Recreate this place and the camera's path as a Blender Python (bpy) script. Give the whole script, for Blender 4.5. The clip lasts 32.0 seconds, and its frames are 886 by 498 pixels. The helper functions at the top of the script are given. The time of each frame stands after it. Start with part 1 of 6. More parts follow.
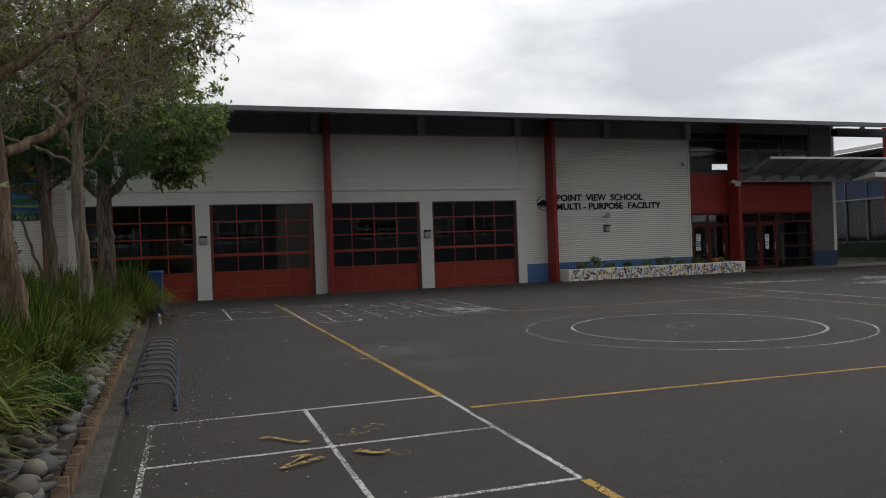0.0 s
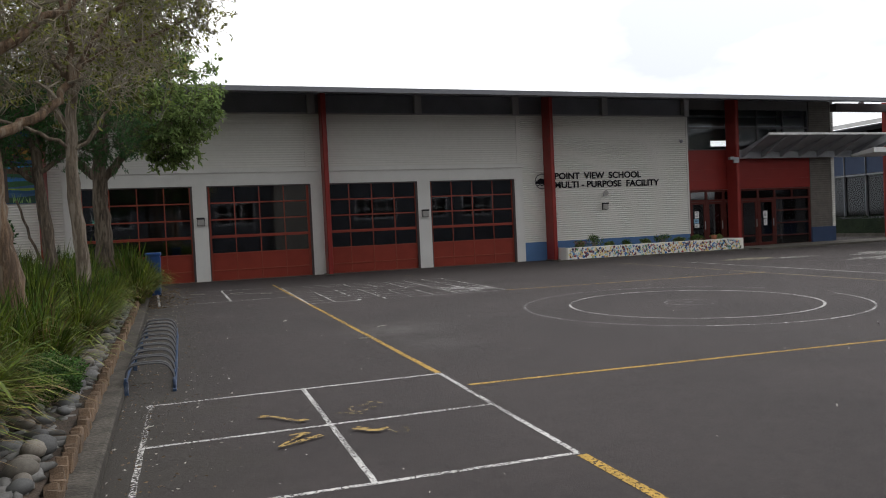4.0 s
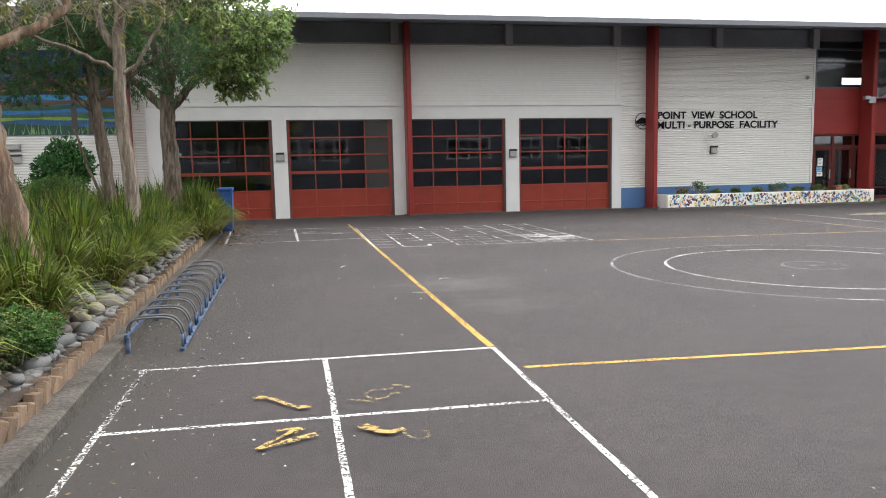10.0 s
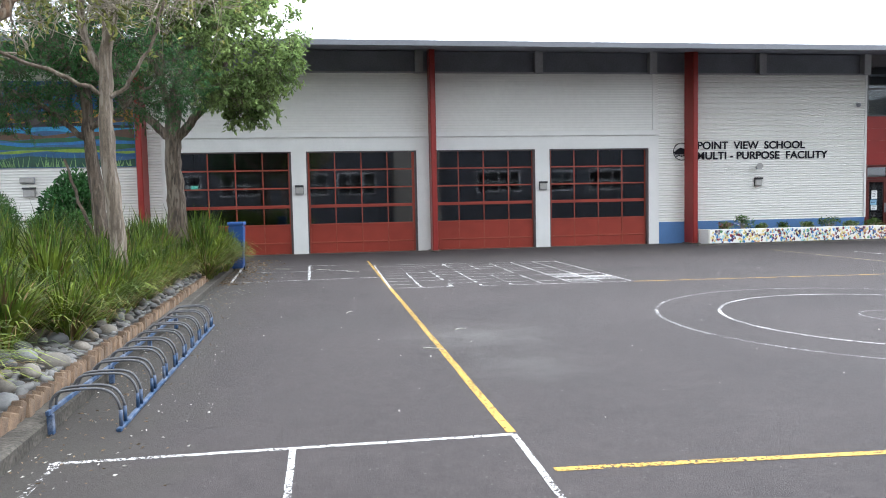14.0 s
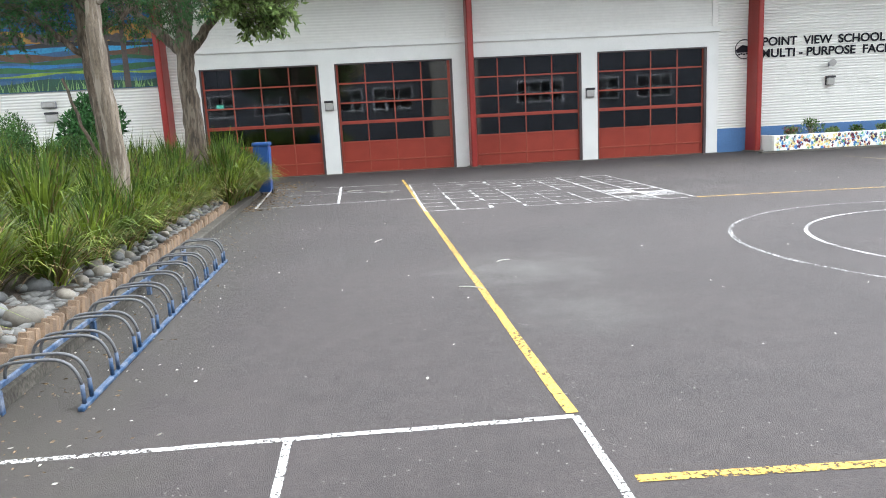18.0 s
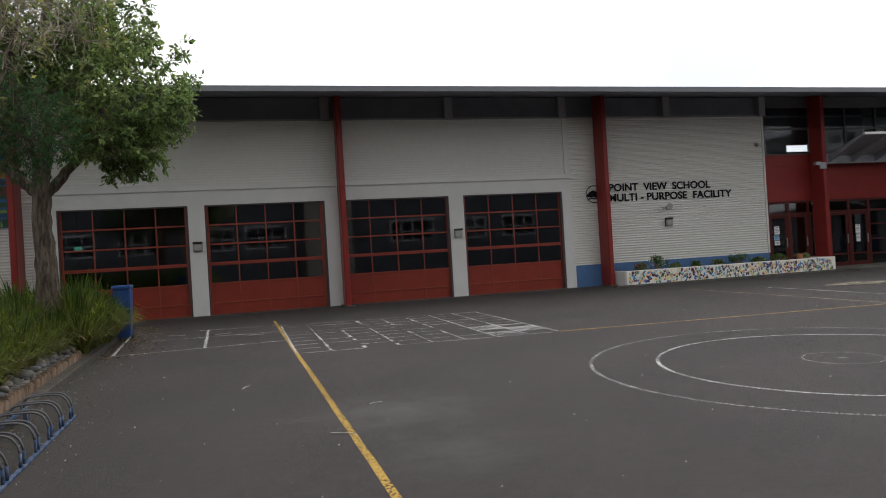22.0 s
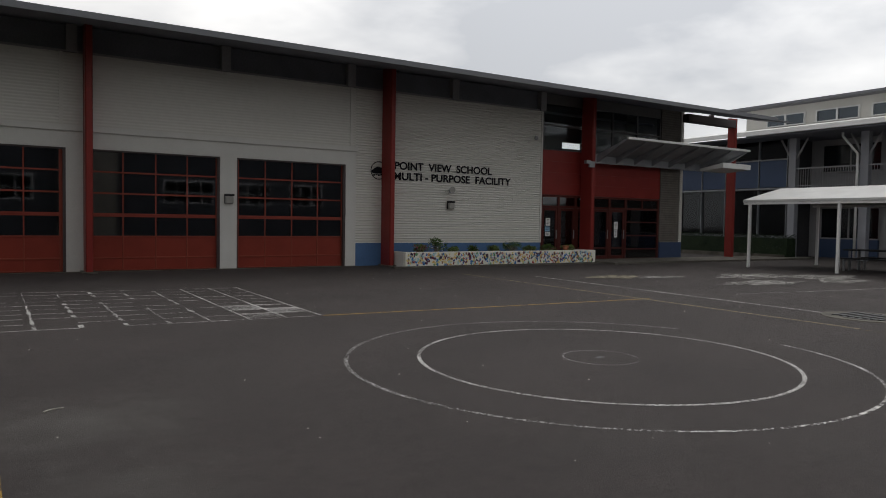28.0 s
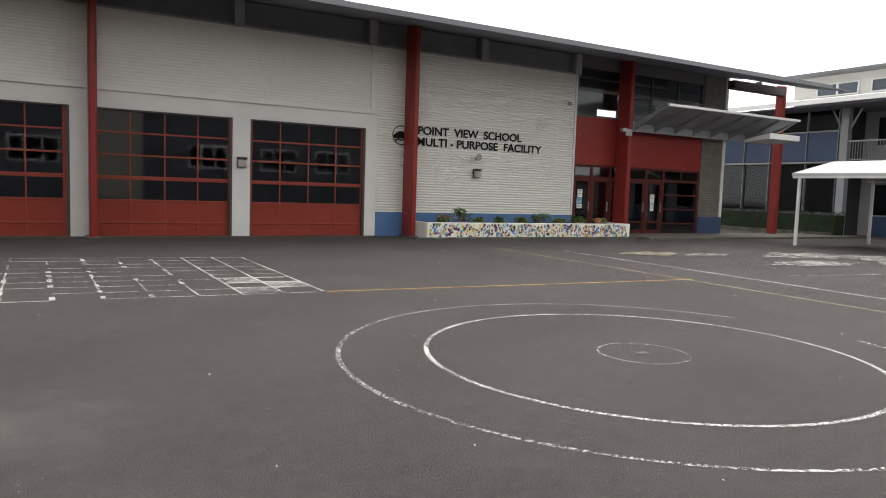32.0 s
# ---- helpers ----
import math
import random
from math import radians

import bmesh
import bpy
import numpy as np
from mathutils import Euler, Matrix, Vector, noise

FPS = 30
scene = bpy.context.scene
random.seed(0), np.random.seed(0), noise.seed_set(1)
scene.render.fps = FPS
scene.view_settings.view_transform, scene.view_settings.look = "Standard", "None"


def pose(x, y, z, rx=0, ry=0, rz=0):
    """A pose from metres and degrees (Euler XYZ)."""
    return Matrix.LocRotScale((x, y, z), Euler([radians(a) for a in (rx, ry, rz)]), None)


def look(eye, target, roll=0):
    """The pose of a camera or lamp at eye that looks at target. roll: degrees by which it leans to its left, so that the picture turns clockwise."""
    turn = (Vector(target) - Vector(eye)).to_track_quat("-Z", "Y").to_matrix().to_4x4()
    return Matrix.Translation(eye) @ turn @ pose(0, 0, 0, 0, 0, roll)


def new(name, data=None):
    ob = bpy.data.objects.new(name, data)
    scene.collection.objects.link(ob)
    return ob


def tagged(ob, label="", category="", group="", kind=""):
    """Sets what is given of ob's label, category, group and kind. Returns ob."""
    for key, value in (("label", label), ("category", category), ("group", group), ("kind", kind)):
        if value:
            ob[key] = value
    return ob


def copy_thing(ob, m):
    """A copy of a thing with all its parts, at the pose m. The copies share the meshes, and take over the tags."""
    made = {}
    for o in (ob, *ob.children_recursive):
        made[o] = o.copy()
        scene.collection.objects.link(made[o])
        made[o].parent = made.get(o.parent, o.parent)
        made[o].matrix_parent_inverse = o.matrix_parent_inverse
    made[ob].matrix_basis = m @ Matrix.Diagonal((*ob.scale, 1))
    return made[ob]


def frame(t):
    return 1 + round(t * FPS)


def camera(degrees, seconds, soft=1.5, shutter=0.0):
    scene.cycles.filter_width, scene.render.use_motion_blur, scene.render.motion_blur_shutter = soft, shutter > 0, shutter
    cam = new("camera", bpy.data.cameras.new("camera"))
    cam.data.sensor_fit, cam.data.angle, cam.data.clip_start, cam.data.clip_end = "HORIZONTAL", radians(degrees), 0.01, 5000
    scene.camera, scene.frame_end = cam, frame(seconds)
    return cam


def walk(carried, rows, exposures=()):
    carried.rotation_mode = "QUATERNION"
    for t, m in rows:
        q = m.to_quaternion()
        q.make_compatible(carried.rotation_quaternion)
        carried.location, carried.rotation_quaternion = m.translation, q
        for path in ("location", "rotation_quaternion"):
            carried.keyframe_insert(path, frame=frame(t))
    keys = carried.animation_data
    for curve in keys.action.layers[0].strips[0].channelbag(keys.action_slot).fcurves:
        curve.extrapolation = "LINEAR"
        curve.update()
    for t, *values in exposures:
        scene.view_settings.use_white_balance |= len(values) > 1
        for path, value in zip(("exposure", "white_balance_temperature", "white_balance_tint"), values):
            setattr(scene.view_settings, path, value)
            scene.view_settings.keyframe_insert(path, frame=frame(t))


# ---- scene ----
# camera and walk: seconds, eye, target, roll
cam = camera(64.8, 32.0, soft=1.0)
PATH = [
    (0, (-3.402, -25.459, 1.488), (-2.783, -23.557, 1.487), -2.1),
    (0.5, (-3.403, -25.451, 1.467), (-2.822, -23.537, 1.447), -2.5),
    (1, (-3.4, -25.458, 1.475), (-2.867, -23.531, 1.435), -1.9),
    (1.5, (-3.383, -25.458, 1.475), (-2.751, -23.562, 1.428), -2.4),
    (2, (-3.403, -25.448, 1.469), (-2.721, -23.569, 1.406), -2.4),
    (2.5, (-3.381, -25.45, 1.47), (-2.718, -23.564, 1.416), -3.0),
    (3, (-3.348, -25.437, 1.45), (-2.693, -23.549, 1.376), -2.9),
    (3.5, (-3.38, -25.452, 1.472), (-2.767, -23.549, 1.414), -2.6),
    (5.5, (-3.317, -25.425, 1.468), (-2.661, -23.538, 1.378), -2.7),
    (6, (-3.195, -25.415, 1.45), (-2.569, -23.522, 1.294), -2.1),
    (6.5, (-3.224, -25.249, 1.434), (-2.563, -23.365, 1.312), 0.2),
    (7, (-3.27, -25.102, 1.425), (-2.712, -23.185, 1.302), 0.6),
    (7.5, (-3.131, -24.986, 1.453), (-2.713, -23.041, 1.254), -2.6),
    (8, (-2.97, -24.877, 1.463), (-2.617, -22.914, 1.31), -3.2),
    (8.5, (-3.008, -24.628, 1.439), (-2.553, -22.685, 1.313), 0.6),
    (9, (-2.978, -24.447, 1.41), (-2.589, -22.499, 1.179), 2.8),
    (9.5, (-2.792, -24.356, 1.451), (-2.466, -22.394, 1.247), -0.6),
    (10, (-2.666, -24.208, 1.45), (-2.315, -22.251, 1.232), -1.2),
    (10.5, (-2.758, -24.007, 1.464), (-2.384, -22.053, 1.256), -0.9),
    (11, (-2.777, -23.817, 1.405), (-2.563, -21.854, 1.089), 0.0),
    (11.5, (-2.635, -23.701, 1.431), (-2.535, -21.727, 1.13), -3.4),
    (12, (-2.505, -23.556, 1.44), (-2.329, -21.578, 1.207), -1.8),
    (12.5, (-2.601, -23.355, 1.451), (-2.356, -21.38, 1.243), 1.6),
    (13, (-2.611, -23.213, 1.454), (-2.472, -21.236, 1.188), 1.8),
    (13.5, (-2.406, -23.09, 1.46), (-2.183, -21.107, 1.317), -1.4),
    (14, (-2.279, -22.97, 1.453), (-2.012, -20.992, 1.331), -1.2),
    (14.5, (-2.283, -22.724, 1.464), (-2.053, -20.742, 1.325), 1.2),
    (16.5, (-2.198, -22.049, 1.443), (-1.933, -20.077, 1.246), 0.4),
    (17, (-2.266, -21.911, 1.44), (-2.024, -19.943, 1.183), -0.2),
    (17.5, (-2.156, -21.863, 1.433), (-2.001, -19.893, 1.125), -2.0),
    (18, (-2.094, -21.838, 1.434), (-1.957, -19.876, 1.075), -3.0),
    (18.5, (-2.133, -21.855, 1.451), (-2.012, -19.879, 1.163), -4.6),
    (19, (-2.144, -21.848, 1.467), (-2.129, -19.87, 1.175), -1.0),
    (19.5, (-2.086, -22.003, 1.562), (-2.226, -20.009, 1.526), 1.1),
    (20, (-2.141, -21.968, 1.562), (-2.191, -19.969, 1.597), 1.5),
    (20.5, (-2.084, -21.944, 1.561), (-2.037, -19.945, 1.618), -0.5),
    (21, (-2.008, -21.997, 1.552), (-1.778, -20.012, 1.634), -1.9),
    (21.5, (-2.067, -21.909, 1.510), (-1.696, -19.944, 1.548), -3.2),
    (22, (-2.052, -21.949, 1.495), (-1.543, -20.015, 1.503), -3.4),
    (22.5, (-1.961, -21.918, 1.483), (-1.315, -20.025, 1.512), -1.4),
    (23, (-2.079, -21.950, 1.546), (-1.288, -20.114, 1.516), -1.4),
    (23.5, (-2.046, -21.931, 1.566), (-1.187, -20.125, 1.500), -0.9),
    (24, (-1.929, -21.926, 1.510), (-1.041, -20.135, 1.447), -2.9),
    (24.5, (-1.924, -21.852, 1.429), (-1.014, -20.071, 1.391), -0.4),
    (26.5, (-1.585, -21.472, 1.494), (-0.743, -19.658, 1.526), -2.0),
    (27, (-1.335, -21.410, 1.492), (-0.416, -19.634, 1.455), -2.4),
    (27.5, (-1.306, -21.150, 1.504), (-0.222, -19.471, 1.519), 0.7),
    (28, (-1.279, -21.006, 1.506), (-0.223, -19.308, 1.427), 0.9),
    (28.5, (-0.938, -21.050, 1.550), (0.055, -19.316, 1.474), -1.6),
    (29, (-0.845, -20.851, 1.483), (0.158, -19.122, 1.438), -1.9),
    (29.5, (-0.868, -20.588, 1.458), (0.140, -18.860, 1.467), 1.0),
    (30, (-0.768, -20.579, 1.524), (0.217, -18.840, 1.475), 1.6),
    (30.5, (-0.582, -20.446, 1.427), (0.393, -18.701, 1.360), -0.3),
    (31, (-0.408, -20.399, 1.460), (0.562, -18.654, 1.343), 0.7),
    (31.5, (-0.296, -20.378, 1.464), (0.715, -18.656, 1.353), 0.5),
    (32, (-0.493, -20.005, 1.459), (0.491, -18.272, 1.294), 1.9),
]
EXPOSURES = [(0, -0.59, 6550, 10), (1, -0.32, 6550, 11), (2, -0.14, 6550, 11), (3, -0.03, 6550, 11), (5.5, 0.08, 6550, 11), (6, 0.24, 6550, 11), (7, 0.58, 6550, 11), (8, 0.96, 6520, 11), (9, 1.01, 6500, 11), (10, 1.35, 6500, 11), (11, 1.66, 6480, 11), (12, 1.91, 5950, 7), (13, 1.84, 5900, 7), (14, 1.62, 5950, 9), (17, 1.91, 6080, 6), (19, 1.96, 6120, 8), (20, 1.25, 5900, 9), (21, 0.62, 6300, 11), (22, 0.09, 6500, 11), (23, -0.35, 6600, 11), (24, -0.17, 6650, 11), (27, -0.6, 6700, 10), (28, -0.66, 6700, 10), (29, -0.12, 6700, 10), (30, -0.42, 6700, 10), (31, 0.3, 6720, 10), (32, 0.76, 6800, 10)]
walk(cam, [(t, look(eye, target, roll)) for t, eye, target, roll in PATH], EXPOSURES)

# ---- world: overcast sky, soft sun ----
SUN_EL, SUN_AZ = radians(55), radians(75)
world = bpy.data.worlds.new("overcast")
scene.world = world
world.use_nodes = True
wt = world.node_tree
wt.nodes.clear()


def wn(kind, **props):
    n = wt.nodes.new(kind)
    for k, v in props.items():
        if k == "sky_type":
            n.sky_type = v
        elif k == "blend_type":
            n.blend_type = v
    return n


w_out = wn("ShaderNodeOutputWorld")
w_bg = wn("ShaderNodeBackground")
w_sky = wn("ShaderNodeTexSky", sky_type="NISHITA")
w_sky.sun_disc = False
w_sky.sun_elevation, w_sky.sun_rotation = SUN_EL, SUN_AZ
w_tc = wn("ShaderNodeTexCoord")
w_map = wn("ShaderNodeMapping")
w_map.inputs["Scale"].default_value = (1.0, 1.0, 2.6)
w_noise = wn("ShaderNodeTexNoise")
w_noise.inputs["Scale"].default_value = 2.3
w_noise.inputs["Detail"].default_value = 7.0
w_noise.inputs["Roughness"].default_value = 0.52
w_ramp = wn("ShaderNodeValToRGB")
els = w_ramp.color_ramp.elements
els[0].position, els[0].color = 0.36, (5.7, 5.9, 6.25, 1)
els[1].position, els[1].color = 0.64, (11.6, 11.6, 11.55, 1)
w_mix = wn("ShaderNodeMix")
w_mix.data_type = "RGBA"
w_mix.inputs[0].default_value = 0.9
wt.links.new(w_tc.outputs["Generated"], w_map.inputs["Vector"])
wt.links.new(w_map.outputs["Vector"], w_noise.inputs["Vector"])
wt.links.new(w_noise.outputs["Fac"], w_ramp.inputs["Fac"])
wt.links.new(w_sky.outputs["Color"], w_mix.inputs[6])
wt.links.new(w_ramp.outputs["Color"], w_mix.inputs[7])
w_dot = wn("ShaderNodeVectorMath")
w_dot.operation = "DOT_PRODUCT"
w_dot.inputs[1].default_value = (0.4, 0.25, 0.88)
w_nrm = wn("ShaderNodeVectorMath")
w_nrm.operation = "NORMALIZE"
wt.links.new(w_tc.outputs["Generated"], w_nrm.inputs[0])
wt.links.new(w_nrm.outputs["Vector"], w_dot.inputs[0])
w_glow = wn("ShaderNodeMapRange")
w_glow.inputs["From Min"].default_value, w_glow.inputs["From Max"].default_value = 0.3, 0.95
w_glow.inputs["To Min"].default_value, w_glow.inputs["To Max"].default_value = 1.02, 2.35
wt.links.new(w_dot.outputs["Value"], w_glow.inputs["Value"])
w_mul = wn("ShaderNodeMix")
w_mul.data_type = "RGBA"
w_mul.blend_type = "MULTIPLY"
w_mul.inputs[0].default_value = 1.0
wt.links.new(w_mix.outputs[2], w_mul.inputs[6])
wt.links.new(w_glow.outputs["Result"], w_mul.inputs[7])
wt.links.new(w_mul.outputs[2], w_bg.inputs["Color"])
w_bg.inputs["Strength"].default_value = 0.1
wt.links.new(w_bg.outputs["Background"], w_out.inputs["Surface"])

sun = new("sun", bpy.data.lights.new("sun", "SUN"))
sun.data.energy = 0.5
sun.data.angle = radians(25)
sun.data.color = (1.0, 0.97, 0.92)
sun.matrix_world = look((0, 0, 30), (-math.sin(SUN_AZ) * 30, -math.cos(SUN_AZ) * 30, 30 - 30 * math.tan(SUN_EL)))

# ---- materials ----
def material(name, color, rough=0.6, metal=0.0, var=0.15, scale=6.0, fine=60.0, bump=0.15, other=None, island=0.0, stretch=(1, 1, 1), patch=0.5, obj_var=0.0):
    """A surface with two scales of colour variation and a fine relief. other: colour of the larger patches."""
    m = bpy.data.materials.new(name)
    m.use_nodes = True
    nt = m.node_tree
    b = nt.nodes["Principled BSDF"]
    b.inputs["Roughness"].default_value, b.inputs["Metallic"].default_value = rough, metal
    tc = nt.nodes.new("ShaderNodeTexCoord")
    mp = nt.nodes.new("ShaderNodeMapping")
    mp.inputs["Scale"].default_value = stretch
    nt.links.new(tc.outputs["Object"], mp.inputs["Vector"])
    n1 = nt.nodes.new("ShaderNodeTexNoise")
    n1.inputs["Scale"].default_value, n1.inputs["Detail"].default_value = scale, 5
    n2 = nt.nodes.new("ShaderNodeTexNoise")
    n2.inputs["Scale"].default_value, n2.inputs["Detail"].default_value = fine, 3
    for n in (n1, n2):
        nt.links.new(mp.outputs["Vector"], n.inputs["Vector"])
    c = (*color, 1)
    o = (*(other or [v * (1 - var) for v in color]), 1)
    ramp = nt.nodes.new("ShaderNodeValToRGB")
    ramp.color_ramp.elements[0].position, ramp.color_ramp.elements[0].color = patch - 0.15, o
    ramp.color_ramp.elements[1].position, ramp.color_ramp.elements[1].color = patch + 0.12, c
    nt.links.new(n1.outputs["Fac"], ramp.inputs["Fac"])
    mul = nt.nodes.new("ShaderNodeMix")
    mul.data_type, mul.blend_type = "RGBA", "MULTIPLY"
    mul.inputs[0].default_value = 1.0
    mr = nt.nodes.new("ShaderNodeMapRange")
    mr.inputs["From Min"].default_value, mr.inputs["From Max"].default_value = 0.25, 0.75
    mr.inputs["To Min"].default_value, mr.inputs["To Max"].default_value = 1 - var, 1 + var
    nt.links.new(n2.outputs["Fac"], mr.inputs["Value"])
    nt.links.new(ramp.outputs["Color"], mul.inputs[6])
    nt.links.new(mr.outputs["Result"], mul.inputs[7])
    last = mul.outputs[2]
    if island or obj_var:
        src = nt.nodes.new("ShaderNodeNewGeometry" if island else "ShaderNodeObjectInfo")
        amount = island or obj_var
        mr2 = nt.nodes.new("ShaderNodeMapRange")
        mr2.inputs["To Min"].default_value, mr2.inputs["To Max"].default_value = 1 - amount, 1 + amount
        nt.links.new(src.outputs["Random Per Island" if island else "Random"], mr2.inputs["Value"])
        mul2 = nt.nodes.new("ShaderNodeMix")
        mul2.data_type, mul2.blend_type = "RGBA", "MULTIPLY"
        mul2.inputs[0].default_value = 1.0
        nt.links.new(last, mul2.inputs[6])
        nt.links.new(mr2.outputs["Result"], mul2.inputs[7])
        last = mul2.outputs[2]
    nt.links.new(last, b.inputs["Base Color"])
    if bump:
        bp = nt.nodes.new("ShaderNodeBump")
        bp.inputs["Strength"].default_value, bp.inputs["Distance"].default_value = bump, 0.01
        nt.links.new(n2.outputs["Fac"], bp.inputs["Height"])
        nt.links.new(bp.outputs["Normal"], b.inputs["Normal"])
    return m


def asphalt_material():
    """Dark bitumen with stone grain, wide pale wear patches and damp stains."""
    m = material("asphalt", (0.0378, 0.0302, 0.0287), 0.87, var=0.6, scale=0.55, fine=190, bump=1.0, other=(0.0287, 0.0227, 0.0216))
    nt = m.node_tree
    b = nt.nodes["Principled BSDF"]
    tc = nt.nodes.new("ShaderNodeTexCoord")
    big = nt.nodes.new("ShaderNodeTexNoise")
    big.inputs["Scale"].default_value, big.inputs["Detail"].default_value, big.inputs["Distortion"].default_value = 0.23, 6, 0.6
    nt.links.new(tc.outputs["Object"], big.inputs["Vector"])
    ramp = nt.nodes.new("ShaderNodeValToRGB")
    e = ramp.color_ramp.elements
    e[0].position, e[0].color = 0.58, (0, 0, 0, 1)
    e[1].position, e[1].color = 0.74, (0.25, 0.25, 0.25, 1)
    nt.links.new(big.outputs["Fac"], ramp.inputs["Fac"])
    speck = nt.nodes.new("ShaderNodeTexVoronoi")
    speck.inputs["Scale"].default_value = 16.0
    nt.links.new(tc.outputs["Object"], speck.inputs["Vector"])
    sr = nt.nodes.new("ShaderNodeValToRGB")
    e = sr.color_ramp.elements
    e[0].position, e[0].color = 0.06, (0.7, 0.7, 0.7, 1)
    e[1].position, e[1].color = 0.11, (0, 0, 0, 1)
    nt.links.new(speck.outputs["Distance"], sr.inputs["Fac"])
    gate = nt.nodes.new("ShaderNodeTexNoise")
    gate.inputs["Scale"].default_value = 0.35
    nt.links.new(tc.outputs["Object"], gate.inputs["Vector"])
    gr = nt.nodes.new("ShaderNodeMapRange")
    gr.inputs["From Min"].default_value, gr.inputs["From Max"].default_value = 0.42, 0.62
    nt.links.new(gate.outputs["Fac"], gr.inputs["Value"])
    gm = nt.nodes.new("ShaderNodeMath")
    gm.operation = "MULTIPLY"
    nt.links.new(sr.outputs["Color"], gm.inputs[0])
    nt.links.new(gr.outputs["Result"], gm.inputs[1])
    # dust washed against the garden kerb
    sep = nt.nodes.new("ShaderNodeSeparateXYZ")
    nt.links.new(tc.outputs["Object"], sep.inputs["Vector"])
    lean = nt.nodes.new("ShaderNodeMath")
    lean.operation = "MULTIPLY_ADD"
    lean.inputs[1].default_value, lean.inputs[2].default_value = 0.062, 5.405
    nt.links.new(sep.outputs["Y"], lean.inputs[0])
    away = nt.nodes.new("ShaderNodeMath")
    away.operation = "ADD"
    nt.links.new(sep.outputs["X"], away.inputs[0])
    nt.links.new(lean.outputs["Value"], away.inputs[1])
    dust = nt.nodes.new("ShaderNodeTexNoise")
    dust.inputs["Scale"].default_value, dust.inputs["Detail"].default_value = 2.2, 8
    nt.links.new(tc.outputs["Object"], dust.inputs["Vector"])
    spread = nt.nodes.new("ShaderNodeMath")
    spread.operation = "MULTIPLY_ADD"
    spread.inputs[1].default_value = -1.7
    nt.links.new(dust.outputs["Fac"], spread.inputs[0])
    nt.links.new(away.outputs["Value"], spread.inputs[2])
    edge = nt.nodes.new("ShaderNodeMapRange")
    edge.inputs["From Min"].default_value, edge.inputs["From Max"].default_value = -0.75, 0.35
    edge.inputs["To Min"].default_value, edge.inputs["To Max"].default_value = 0.88, 0.0
    nt.links.new(spread.outputs["Value"], edge.inputs["Value"])
    spots = []
    for cx, cy, rad, amount in ((-0.85, -15.4, 1.2, 0.7), (-0.7, -16.9, 0.9, 0.5), (0.4, -13.6, 1.0, 0.15), (-2.6, -14.0, 1.2, 0.12), (6.2, -8.0, 2.4, 0.12)):
        far = nt.nodes.new("ShaderNodeVectorMath")
        far.operation = "DISTANCE"
        far.inputs[1].default_value = (cx, cy, 0)
        nt.links.new(tc.outputs["Object"], far.inputs[0])
        wob = nt.nodes.new("ShaderNodeMath")
        wob.operation = "MULTIPLY_ADD"
        wob.inputs[1].default_value = rad * 1.6
        nt.links.new(dust.outputs["Fac"], wob.inputs[0])
        nt.links.new(far.outputs["Value"], wob.inputs[2])
        mr3 = nt.nodes.new("ShaderNodeMapRange")
        mr3.interpolation_type = "SMOOTHSTEP"
        mr3.inputs["From Min"].default_value, mr3.inputs["From Max"].default_value = rad * 0.45, rad * 1.75
        mr3.inputs["To Min"].default_value, mr3.inputs["To Max"].default_value = amount, 0.0
        nt.links.new(wob.outputs["Value"], mr3.inputs["Value"])
        spots.append((mr3.outputs["Result"], (0.085, 0.081, 0.074, 1)))
    grit = nt.nodes.new("ShaderNodeTexNoise")
    grit.inputs["Scale"].default_value, grit.inputs["Detail"].default_value, grit.inputs["Roughness"].default_value = 55, 8, 0.85
    nt.links.new(tc.outputs["Object"], grit.inputs["Vector"])
    gv = nt.nodes.new("ShaderNodeMapRange")
    gv.inputs["From Min"].default_value, gv.inputs["From Max"].default_value = 0.3, 0.7
    gv.inputs["To Min"].default_value, gv.inputs["To Max"].default_value = 0.5, 1.6
    nt.links.new(grit.outputs["Fac"], gv.inputs["Value"])
    gmul = nt.nodes.new("ShaderNodeMix")
    gmul.data_type, gmul.blend_type = "RGBA", "MULTIPLY"
    gmul.inputs[0].default_value = 1.0
    nt.links.new(b.inputs["Base Color"].links[0].from_socket, gmul.inputs[6])
    nt.links.new(gv.outputs["Result"], gmul.inputs[7])
    mott = nt.nodes.new("ShaderNodeTexNoise")
    mott.inputs["Scale"].default_value, mott.inputs["Detail"].default_value, mott.inputs["Roughness"].default_value = 6.5, 9, 0.72
    nt.links.new(tc.outputs["Object"], mott.inputs["Vector"])
    mv = nt.nodes.new("ShaderNodeMapRange")
    mv.inputs["From Min"].default_value, mv.inputs["From Max"].default_value = 0.3, 0.7
    mv.inputs["To Min"].default_value, mv.inputs["To Max"].default_value = 0.78, 1.2
    nt.links.new(mott.outputs["Fac"], mv.inputs["Value"])
    mmul = nt.nodes.new("ShaderNodeMix")
    mmul.data_type, mmul.blend_type = "RGBA", "MULTIPLY"
    mmul.inputs[0].default_value = 1.0
    nt.links.new(gmul.outputs[2], mmul.inputs[6])
    nt.links.new(mv.outputs["Result"], mmul.inputs[7])
    old = mmul.outputs[2]
